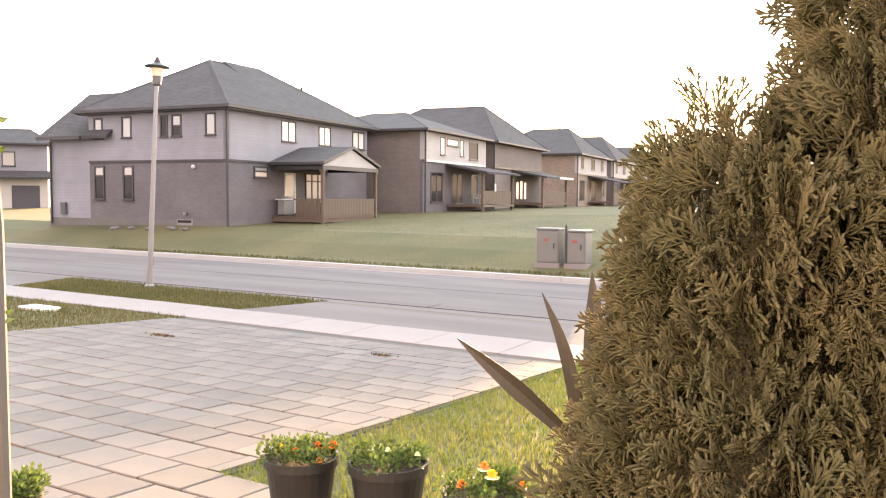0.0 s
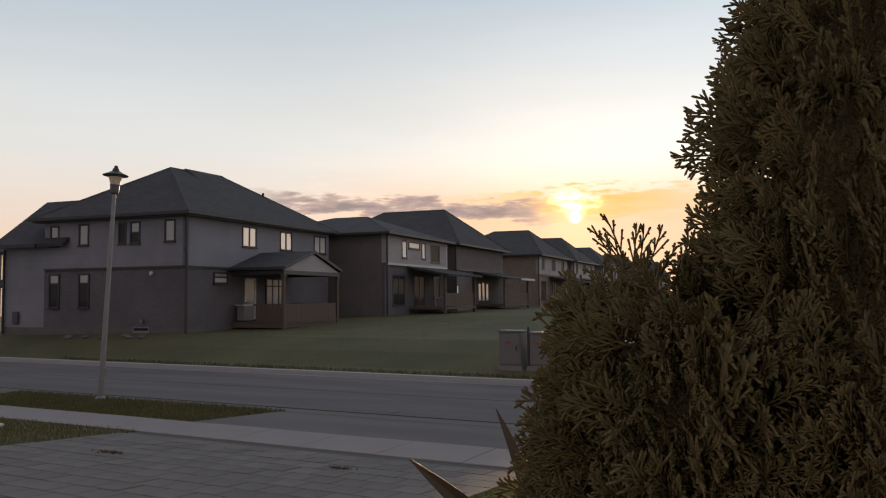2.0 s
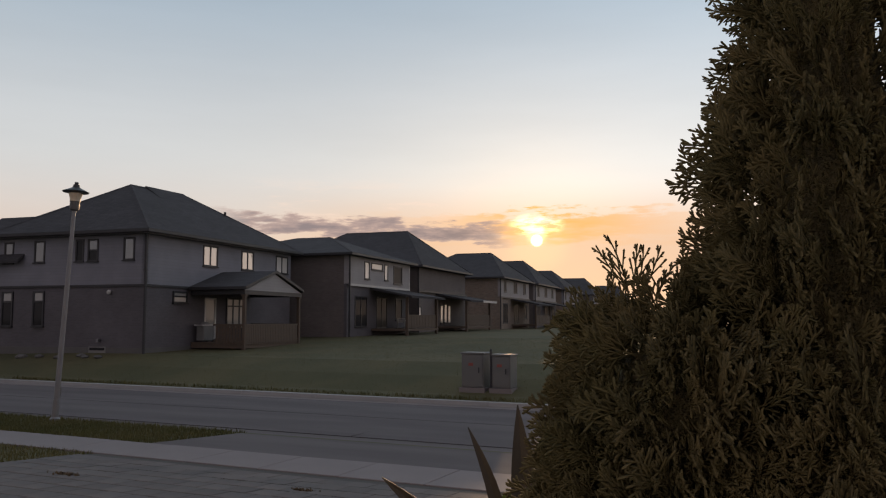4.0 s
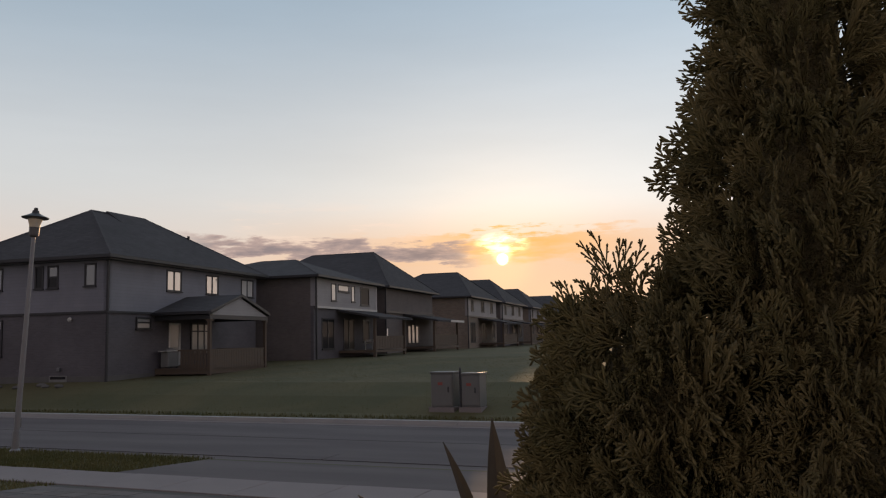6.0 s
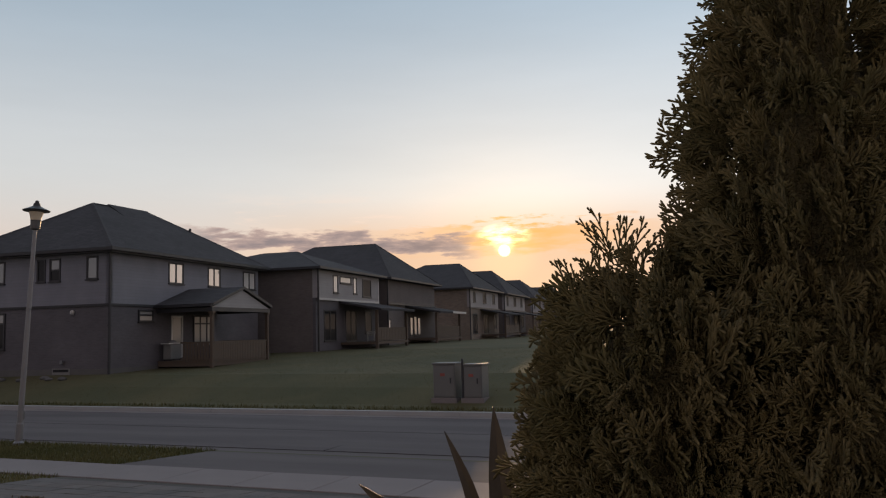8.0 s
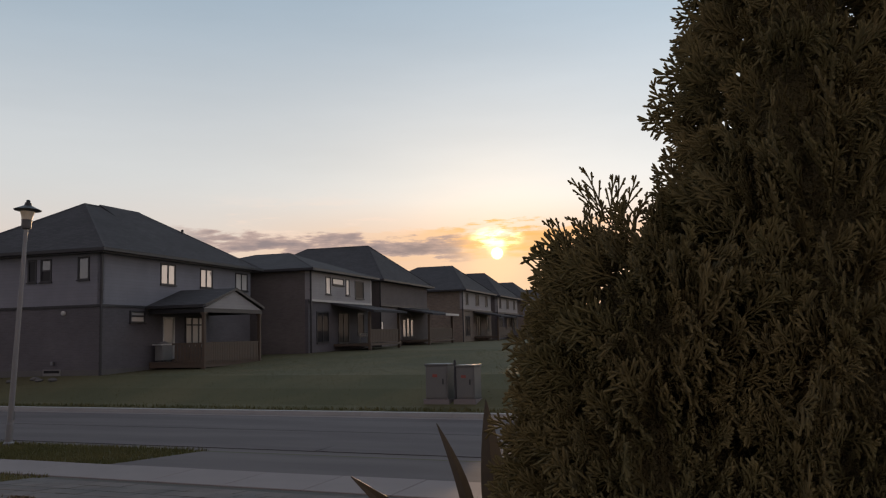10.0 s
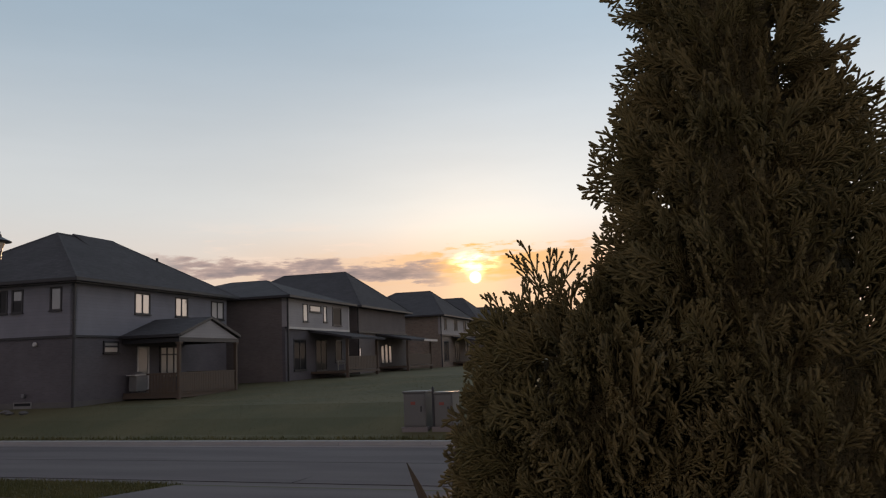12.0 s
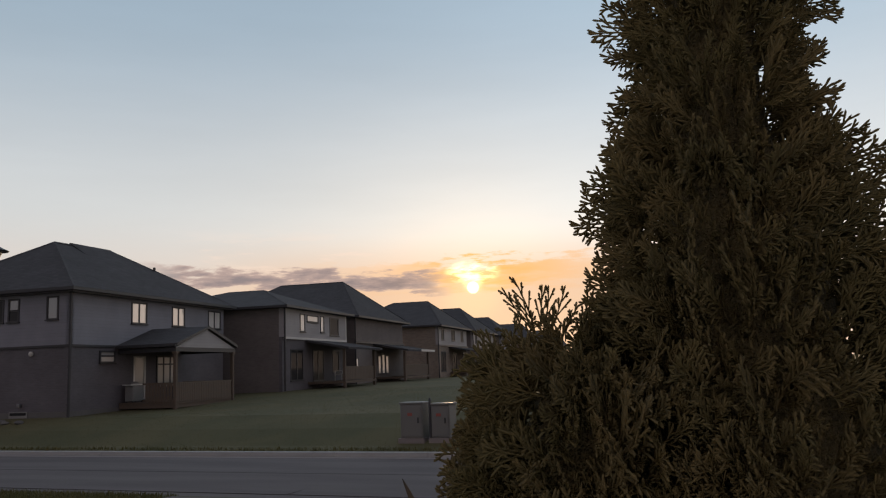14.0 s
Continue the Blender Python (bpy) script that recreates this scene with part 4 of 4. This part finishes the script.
row_house(61.4, 74.2, -4.6, 1.6, 67.8, 9.75, -1.8, BRICK, "grey house with hipped shingle roof", seed=4)
row_house(79.4, 92.2, -4.6, 1.6, 86.0, 9.55, -1.8, BRICK_TAN, "far brick house with hipped shingle roof", seed=5)
row_house(105, 119, -4.6, 1.6, 112.0, 9.7, -2.5, BRICK, "distant house with hipped shingle roof", deck=False, seed=6)
row_house(150, 166, -4.6, 1.6, 158.0, 10.2, -3.0, BRICK_TAN, "distant brown house with hipped roof", deck=False, seed=7)
far_left_house()
street_lamp()
cab_turn = math.degrees(math.atan2(U.y, U.x))
for x, y, w, high, lab in ((3.22, 25.75, 0.74, 1.15, "pale painted steel utility cabinet on a concrete plinth"), (4.05, 25.3, 0.62, 1.1, "narrow pale steel utility cabinet on a concrete plinth")):
    utility_cabinet(pose(x, y, land(N.x * x + N.y * y), 0, 0, cab_turn), w, high, lab)
stake(pose(3.62, 25.2, 0.25))

# ---- planting ----
def twig_template(rng, length, sparse=False):
    """One flat cedar spray: short scaly branchlets on a bent stem. Returns triangle arrays."""
    segs = []
    bend = rng.uniform(-0.5, 0.5)

    def at(s):
        return np.array([length * s, bend * length * s * s * 0.5, length * 0.12 * math.sin(2.2 * s) * bend])

    steps = 4
    for i in range(steps):
        segs.append((at(i / steps), at((i + 1) / steps), (0.0013 if sparse else 0.0019) - (0.0 if sparse else 0.0003) * i / steps))
    count = 5 if sparse else int(5 + length * 75)
    for i in range(count):
        s = (0.25 if sparse else 0.12) + (0.7 if sparse else 0.84) * i / count
        sign = 1 if i % 2 else -1
        p = at(s)
        reach = length * ((0.46 - 0.34 * s) if sparse else (0.50 - 0.34 * s)) * rng.uniform(0.7, 1.25)
        ang = math.atan2(bend * s, 1.0) + sign * (rng.uniform(0.2, 0.42) if sparse else rng.uniform(0.45, 0.68))
        d = np.array([math.cos(ang), math.sin(ang), rng.uniform(-0.2, 0.2)])
        q = p + d * reach
        segs.append((p, q, 0.0013 if sparse else 0.0017))
        if sparse:  # a bud half way along
            segs.append((p + d * reach * 0.55, p + d * reach * 0.55 + np.array([math.cos(ang + 0.7 * sign), math.sin(ang + 0.7 * sign), 0.0]) * 0.003, 0.0012))
            segs.append((q - d * 0.004, q + d * 0.001, 0.0017))
        for j in range(0 if sparse else 3 if reach > 0.024 else 2 if reach > 0.014 else 1):
            t = 0.3 + 0.24 * j
            side = sign if j % 2 else -sign
            a2 = ang + side * rng.uniform(0.4, 0.65)
            d2 = np.array([math.cos(a2), math.sin(a2), rng.uniform(-0.25, 0.25)])
            p2 = p + d * reach * t
            segs.append((p2, p2 + d2 * reach * rng.uniform(0.35, 0.55) + d2 * 0.002, 0.0017))
    verts, faces = [], []
    for p, q, r in segs:
        d = q - p
        n = d / (np.linalg.norm(d) + 1e-9)
        a = np.cross(n, [0.1, 0.2, 0.97])
        a /= np.linalg.norm(a) + 1e-9
        b = np.cross(n, a)
        k = len(verts)
        for s, rad in ((0.0, 0.7 * r), (0.92, r)):
            for i in range(3):
                w = math.tau * i / 3
                verts.append(p + d * s + (a * math.cos(w) + b * math.sin(w)) * rad)
        verts.append(q + n * r * 0.8)
        for i in range(3):
            j = (i + 1) % 3
            faces += [(k + i, k + j, k + 3 + j), (k + i, k + 3 + j, k + 3 + i), (k + 3 + i, k + 3 + j, k + 6)]
    return np.array(verts), np.array(faces)


def cedar(x, y, ground, radius, z_lo, z_hi, count, label, seed, leaders=()):
    """A columnar white cedar. radius(z): the crown's radius at a height; leaders: loose top shoots as (dx, dy, z, lean, length)."""
    rng = np.random.default_rng(seed)
    tree = thing("cedar_tree", pose(x, y, 0), label, "tree", "cedars beside the drive")
    top = z_hi
    part("trunk", turned([(0.05, ground - 0.1), (0.042, ground + 0.3), (0.025, ground + 1.2), (0.008, top - 0.1)], 9), BARK, tree)
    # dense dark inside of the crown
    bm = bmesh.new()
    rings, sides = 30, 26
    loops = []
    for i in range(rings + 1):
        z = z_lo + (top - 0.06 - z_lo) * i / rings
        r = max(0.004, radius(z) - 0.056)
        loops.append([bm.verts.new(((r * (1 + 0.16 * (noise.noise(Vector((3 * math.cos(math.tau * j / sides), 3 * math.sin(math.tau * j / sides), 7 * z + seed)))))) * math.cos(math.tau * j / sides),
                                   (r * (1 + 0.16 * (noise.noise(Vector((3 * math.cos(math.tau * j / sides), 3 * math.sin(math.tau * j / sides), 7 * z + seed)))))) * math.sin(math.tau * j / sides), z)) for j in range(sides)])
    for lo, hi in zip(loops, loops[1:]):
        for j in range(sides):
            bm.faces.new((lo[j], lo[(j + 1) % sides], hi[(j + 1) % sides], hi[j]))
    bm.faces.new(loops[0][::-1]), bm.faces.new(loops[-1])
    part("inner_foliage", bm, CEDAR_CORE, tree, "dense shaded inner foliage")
    pyr = random.Random(seed)
    kinds = [twig_template(pyr, ln) for ln in (0.036, 0.044, 0.052, 0.06, 0.068, 0.078)]
    verts, faces, total = [], [], 0
    weight = np.array([radius(z) * (4.0 if 2.15 < z < 3.12 else 0.5) for z in np.linspace(z_lo, top, 200)])
    cum = np.cumsum(weight) / weight.sum()
    spots = []
    for i in range(count):
        z = float(np.interp(rng.random(), cum, np.linspace(z_lo, top, 200)))
        az = rng.uniform(0, math.tau)
        spots.append((az, z, rng.uniform(0.66, 0.93), rng.uniform(0.05, 0.85), rng.uniform(0.7, 1.1)))
    more = np.random.default_rng(seed + 100)
    for i in range(340):  # larger sprays on the foot and the tip of the crown
        z = more.uniform(z_lo, 2.12) if i % 6 or top < 3.2 else more.uniform(3.14, top)
        spots.append((more.uniform(0, math.tau), z, 0.9, more.uniform(0.2, 0.9), more.uniform(1.6, 2.2)))
    for az, z, depth, lift, size in spots:
        lump = 1 + 0.16 * noise.noise(Vector((3 * math.cos(az), 3 * math.sin(az), 7 * z + seed)))
        ragged = 0.022 * noise.noise(Vector((7 * math.cos(az), 7 * math.sin(az), 24 * z + seed)))
        r = max(0.004, radius(z) * lump + ragged - 0.056 + 0.03 * (depth - 0.66) / 0.27)
        a2 = az + rng.uniform(-0.5, 0.5)
        fwd = np.array([math.cos(a2) * math.cos(lift), math.sin(a2) * math.cos(lift), math.sin(lift)])
        roll = math.pi / 2 + rng.normal(0, 0.45)  # the sprays stand on edge, out from the trunk
        s = np.cross(fwd, [0, 0, 1.0])
        s /= np.linalg.norm(s)
        t = np.cross(s, fwd)
        s, t = s * math.cos(roll) + t * math.sin(roll), t * math.cos(roll) - s * math.sin(roll)
        v, f = kinds[int(rng.integers(len(kinds)))]
        room = min(1.0, 0.35 + radius(z) / 0.18)
        verts.append((v * size * room) @ np.stack([fwd, s, t]) + np.array([r * math.cos(az), r * math.sin(az), z]))
        faces.append(f + total)
        total += len(v)
    for dx, dy, z, lean, ln in leaders:
        v, f = twig_template(pyr, ln, True)
        fwd = np.array([math.sin(lean) * 0.93, -math.sin(lean) * 0.3, math.cos(lean)])
        fwd /= np.linalg.norm(fwd)
        s = np.array([0.95, -0.3, 0.0]) - fwd * np.dot([0.95, -0.3, 0.0], fwd)
        s /= np.linalg.norm(s)
        t = np.cross(fwd, s)
        verts.append((v * 1.0) @ np.stack([fwd, s, t]) + np.array([dx, dy, z]))
        faces.append(f + total)
        total += len(v)
    from_arrays("crown", np.concatenate(verts), np.concatenate(faces), CEDAR, tree, "flat sprays of scaly cedar foliage")
    return tree


def tall_radius(z):
    return float(np.interp(z, [0.7, 1.4, 2.0, 2.4, 2.6, 2.7, 2.8, 2.9, 3.0, 3.15, 3.3, 3.6], [0.22, 0.34, 0.28, 0.21, 0.158, 0.135, 0.112, 0.1, 0.102, 0.086, 0.06, 0.02]))


def low_radius(z):
    return float(np.interp(z, [0.7, 1.2, 1.8, 2.2, 2.3, 2.38, 2.47, 2.53, 2.56, 2.58], [0.2, 0.28, 0.25, 0.205, 0.178, 0.15, 0.149, 0.123, 0.09, 0.045]))


def blade_leaf(parent, root, tip, width, bow):
    """A long folded sword leaf from root to tip, bowed sideways."""
    bm = bmesh.new()
    root, tip = Vector(root), Vector(tip)
    d = tip - root
    side = d.cross(Vector((0, 1, 0.0))).normalized()
    deep = d.cross(side).normalized()
    rows = []
    for i in range(13):
        s = i / 12
        mid = root + d * s + side * (bow * math.sin(math.pi * s)) + deep * (0.05 * math.sin(math.pi * s))
        w = width * 0.5 * (0.55 + 0.9 * s if s < 0.5 else 1.0 - ((s - 0.5) / 0.5) ** 1.7) + 0.002
        fold = deep * w * 0.35
        thin = deep * 0.0025
        rows.append([bm.verts.new(mid - side * w + fold), bm.verts.new(mid), bm.verts.new(mid + side * w + fold),
                     bm.verts.new(mid + side * w + fold + thin), bm.verts.new(mid + thin * 2), bm.verts.new(mid - side * w + fold + thin)])
    for a, b in zip(rows, rows[1:]):
        for j in range(6):
            bm.faces.new((a[j], a[(j + 1) % 6], b[(j + 1) % 6], b[j]))
    bm.faces.new(rows[0][::-1]), bm.faces.new(rows[-1])
    return part("leaf", bm, LEAF, parent)


def canna_clump():
    gz = land(N.x * 0.85 + N.y * 3.9)
    c = thing("canna_plant", pose(0.8, 3.92, gz), "dark bronze canna with long sword leaves on the lawn", "plant")
    part("stalk", turned([(0.03, -0.05), (0.028, 0.5), (0.018, 1.0)], 10), LEAF, c)
    for tip, width, bow, root in (((-0.60, -0.02, 1.82 - gz), 0.085, -0.015, (0.0, 0, 0.72)), ((-0.19, 0.0, 2.045 - gz), 0.062, -0.05, (-0.02, 0, 0.7)), ((0.05, 0.0, 2.15 - gz), 0.13, 0.02, (0.14, 0.0, 0.6)),
                                  ((0.35, 0.1, 1.9 - gz), 0.09, 0.05, (0.05, 0.02, 0.6)), ((0.2, -0.25, 1.6 - gz), 0.09, 0.05, (0.02, -0.02, 0.5))):
        blade_leaf(c, root, tip, width, bow)


def tuft(bm, rng, centre, count, reach, size):
    """Small pointed leaves round a centre."""
    for _ in range(count):
        a, e = rng.uniform(0, math.tau), rng.uniform(0.1, 1.4)
        d = Vector((math.cos(a) * math.cos(e), math.sin(a) * math.cos(e), math.sin(e)))
        p = Vector(centre) + d * reach * rng.uniform(0.3, 1.0)
        s = d.cross(Vector((rng.uniform(-1, 1), rng.uniform(-1, 1), rng.uniform(-1, 1)))).normalized() * size * 0.35
        n = d.cross(s).normalized() * size * 0.12
        q = p + d * size
        polygon(bm, [p, p + d * size * 0.5 + s, q, p + d * size * 0.5 - s, p + d * size * 0.5 + n], [(0, 1, 4), (1, 2, 4), (2, 3, 4), (3, 0, 4)])


def flower_head(parent, at, size, mat, rng):
    bm = bmesh.new()
    for ring, (count, lift, ln) in enumerate(((11, 0.15, 1.0), (9, 0.55, 0.85), (6, 1.0, 0.6))):
        for i in range(count):
            a = math.tau * (i + 0.5 * ring) / count + rng.uniform(-0.15, 0.15)
            d = Vector((math.cos(a) * math.cos(lift), math.sin(a) * math.cos(lift), math.sin(lift)))
            s = Vector((-math.sin(a), math.cos(a), 0)) * size * 0.2
            p = Vector(at) + Vector((0, 0, 0.15 * size * ring))
            polygon(bm, [p, p + d * size * 0.35 * ln + s, p + d * size * 0.5 * ln, p + d * size * 0.35 * ln - s], [(0, 1, 2), (0, 2, 3)])
    return part("flower", bm, mat, parent)


def flower_pot(x, y, rim_z, r, blooms, label, seed):
    gz = land(N.x * x + N.y * y)
    rng = random.Random(seed)
    high = rim_z - gz
    p = thing("flower_pot", pose(x, y, gz), label, "flower pot", "pots on the paving")
    part("pot", turned([(0.0, 0.0), (r * 0.72, 0.0), (r * 0.93, high * 0.86), (r * 0.95, high * 0.87), (r, high * 0.875), (r, high), (r * 0.93, high), (r * 0.9, high * 0.9), (0, high * 0.9)], 28, cap=False), POT, p, smooth=False)
    part("soil", turned([(0, high * 0.9), (r * 0.88, high * 0.92), (0.0, high * 0.95)], 20, cap=False), POT_SOIL, p)
    bm = bmesh.new()
    for _ in range(30):
        a, q = rng.uniform(0, math.tau), r * 0.92 * math.sqrt(rng.random())
        tuft(bm, rng, (q * math.cos(a), q * math.sin(a), high * 0.97), 30, 0.1, 0.034)
    part("foliage", bm, LEAF_GREEN, p)
    for dx, dy, dz, size, mat in blooms:
        part("stem", turned([(0.003, high * 0.95), (0.0025, high + dz)], 5, at=(dx, dy)), LEAF_GREEN, p)
        flower_head(p, (dx, dy, high + dz), size, mat, rng)


def young_tree():
    e = Vector((-0.861, 1.79, 0))
    gz = land(N.x * e.x + N.y * e.y)
    t = thing("young_tree", pose(e.x, e.y, gz), "slender grey-barked young tree with sparse leaves", "tree")
    part("trunk", turned([(0.032, -0.05), (0.029, 0.6), (0.027, 1.7), (0.010, 1.98)], 10), BARK_GREY, t)
    rng = random.Random(8)
    bm = bmesh.new()
    for z in (1.72, 1.79, 1.86, 1.93, 1.98):
        for _ in range(2):
            tuft(bm, rng, (rng.uniform(-0.07, -0.01), rng.uniform(-0.04, 0.04), z), 14, 0.045, 0.035)
    tuft(bm, rng, (-0.01, 0, 1.48), 8, 0.03, 0.035)
    part("crown", bm, LEAF_GREEN, t)


def litter(name, u, n, spread, count, label, seed):
    rng = np.random.default_rng(seed)
    spots = [(u + rng.normal(0, spread), n + rng.normal(0, spread * 0.4)) for _ in range(count)]
    ob = grass_field(name, spots, 0.035, 0.02, STRAW, label, rng)
    ob.location.z = 0.035
    tagged(ob, label, "leaf litter", kind="stuff")


cedar(0.70, 0.86, 0.74, tall_radius, 0.85, 3.6, 4500, "tall dark green columnar cedar with ragged feathery edges", 5)
cedar(0.535, 0.875, 0.74, low_radius, 0.85, 2.58, 3600, "low dense cedar with bare shoots at its clipped top", 9,
      leaders=((-0.108, 0.012, 2.552, -0.75, 0.052), (-0.104, 0.008, 2.55, -0.4, 0.055), (-0.095, 0.012, 2.556, -0.12, 0.05), (-0.112, 0.0, 2.535, -0.95, 0.045), (-0.072, 0.005, 2.592, -0.65, 0.062), (-0.072, 0.0, 2.59, -0.32, 0.05), (-0.07, 0.005, 2.59, -0.17, 0.068), (-0.066, 0.0, 2.59, 0.12, 0.055), (-0.062, 0.005, 2.588, 0.35, 0.056), (-0.056, 0.0, 2.588, 0.5, 0.058), (-0.09, 0.004, 2.57, -0.5, 0.036), (-0.084, 0.002, 2.572, -0.2, 0.042), (-0.078, 0.004, 2.575, 0.05, 0.04), (-0.06, 0.002, 2.58, 0.2, 0.04), (-0.05, 0.004, 2.578, -0.1, 0.044), (-0.042, 0.0, 2.58, 0.35, 0.046), (-0.036, 0.003, 2.58, 0.05, 0.036), (-0.12, 0.006, 2.53, -0.3, 0.034), (-0.082, 0.0, 2.56, -0.75, 0.036),
               (-0.02, 0.0, 2.585, 0.2, 0.04), (0.01, 0.0, 2.59, -0.2, 0.04)))
canna_clump()
O, Y, W = PETAL_ORANGE, PETAL_YELLOW, PETAL_WHITE
flower_pot(-0.72, 4.72, 0.965, 0.225, ((-0.12, -0.05, 0.05, 0.065, Y), (-0.02, -0.08, 0.035, 0.065, O), (0.1, -0.02, 0.05, 0.07, O), (0.19, 0.0, 0.045, 0.075, O), (0.13, -0.16, 0.01, 0.05, O)), "black plastic pot of orange marigolds on the paving", 21)
flower_pot(-0.19, 4.58, 0.985, 0.235, ((-0.1, 0.0, 0.06, 0.045, W), (0.0, -0.05, 0.07, 0.04, W), (0.1, 0.02, 0.07, 0.045, W), (0.17, -0.06, 0.05, 0.04, W)), "black plastic pot of pale bushy annuals on the paving", 22)
flower_pot(0.36, 4.25, 0.93, 0.23, ((-0.13, -0.1, 0.06, 0.07, O), (-0.01, -0.04, 0.13, 0.08, O), (0.03, -0.08, 0.10, 0.085, Y), (0.19, -0.08, 0.05, 0.065, O)), "black plastic pot of orange and yellow marigolds", 23)
flower_pot(-2.06, 4.02, 0.98, 0.13, ((-0.05, 0.0, 0.03, 0.03, W),), "small black pot with a bright green seedling on the drive", 24)
young_tree()

GRNG = np.random.default_rng(12)


def spread(count, u0, u1, n0, n1, keep=None):
    pts = np.stack([GRNG.uniform(u0, u1, count), GRNG.uniform(n0, n1, count)], 1)
    return [tuple(p) for p in pts if keep is None or keep(*p)]


grass_field("grass", spread(70000, -3.98, 3.5, 3.98, 10.9), 0.065, 0.005, GRASS_SUNLIT, "dry green lawn grass beside the drive", GRNG)
grass_field("grass", spread(26000, -20.5, -11.87, 3.5, 10.84), 0.075, 0.008, GRASS, "dry green lawn grass left of the drive", GRNG)
grass_field("grass", spread(16000, -20.4, -11.2, 12.06, 14.38, lambda u, n: u < -11.85 + 0.24 * (n - 12.06) and u > -19.6 - 0.4 * (n - 12.25)), 0.085, 0.008, GRASS, "mown verge grass round the street lamp", GRNG)
grass_field("grass", spread(9000, -3.6, 8, 12.25, 14.2), 0.05, 0.007, GRASS, "mown verge grass beside the apron", GRNG)
grass_field("grass", spread(70000, -40, 14, 22.65, 44), 0.04, 0.005, GRASS, "lawn grass rising to the houses", GRNG, flat=3.0)
grass_field("grass", spread(2500, -30, 0, 22.62, 22.9), 0.12, 0.012, GRASS, "long grass along the far kerb", GRNG)
grass_field("grass", spread(16000, -1.4, 4.5, -1.8, 3.95), 0.06, 0.006, GRASS_SUNLIT, "lawn grass round the cedars", GRNG)
litter("leaf_litter", -9.95, 8.6, 0.12, 90, "small heap of dry leaves on the pavers", 4)
litter("leaf_litter", -6.33, 9.37, 0.1, 50, "scatter of dry leaves on the pavers", 5)
cover = link("utility_cover", boxed(-0.42, 0.42, -0.2, 0.2, -0.02, 0.07, bevel=0.02), PLASTIC_WHITE)
cover.matrix_world = Matrix.Translation(on_street(-14.8, 9.7)) @ pose(0, 0, 0, 0, 0, cab_turn)
tagged(cover, "low white plastic utility cover in the lawn", "utility cover")
srng = random.Random(17)
for i in range(6):
    bm = bmesh.new()
    bmesh.ops.create_icosphere(bm, subdivisions=2, radius=0.5)
    for v in bm.verts:
        v.co *= 1 + 0.25 * noise.noise(v.co * 2.5 + Vector((i, 0, 0)))
    st = link("stone", bm, STONE)
    s = srng.uniform(0.25, 0.5)
    p = ROW @ Vector((-0.7 - srng.uniform(0, 0.5), 1.2 + 0.9 * i + srng.uniform(-0.3, 0.3), 0))
    st.matrix_world = Matrix.LocRotScale((p.x, p.y, land(N.x * p.x + N.y * p.y) + 0.04), None, (s, s * 1.3, s * 0.5))
    tagged(st, "grey garden stone at the foot of the wall", "stone", "stones along the wall")

# ---- pavers of the drive ----
def lay_pavers():
    size, gap = 0.42, 0.012
    bm = box(bmesh.new(), -size / 2 + gap / 2, size / 2 - gap / 2, -size / 2 + gap / 2, size / 2 - gap / 2, -0.05, 0.0, bevel=0.007)
    me = bpy.data.meshes.new("paver")
    bm.to_mesh(me), bm.free()
    me.materials.append(PAVER)
    rng = random.Random(31)
    slope = math.degrees(math.atan2(land(10.9) - land(1.1), 9.8))
    laid, rest = 0, bmesh.new()
    row, n = 0, 1.25
    while n < 10.62:
        right = -1.55 if n < 3.9 else -3.98
        u = -11.87 - (size / 2 if row % 2 else 0.0)
        while u < right - 0.05:
            lo, hi = max(u, -11.87), min(u + size, right)
            m = pose((lo + hi) / 2, n, land(n) + 0.035 + rng.uniform(-0.003, 0.003), slope + rng.uniform(-0.3, 0.3), rng.uniform(-0.3, 0.3), rng.uniform(-0.4, 0.4))
            if hi - lo > size - 0.01 and laid < 300 and n > 2.6:
                ob = new("paver", me)
                ob.parent = DRIVE
                ob.matrix_local = m
                laid += 1
            elif hi - lo > 0.05:
                bmesh.ops.create_cube(rest, size=1.0, matrix=m @ Matrix.LocRotScale((0, 0, -0.025), None, (hi - lo - gap, size - gap, 0.05)))
            u += size
        n += size * 1.02
        row += 1
    far = link("far_pavers", rest, PAVER_FAR, DRIVE)
    tagged(far, "grey concrete pavers towards the street", kind="stuff")


lay_pavers()
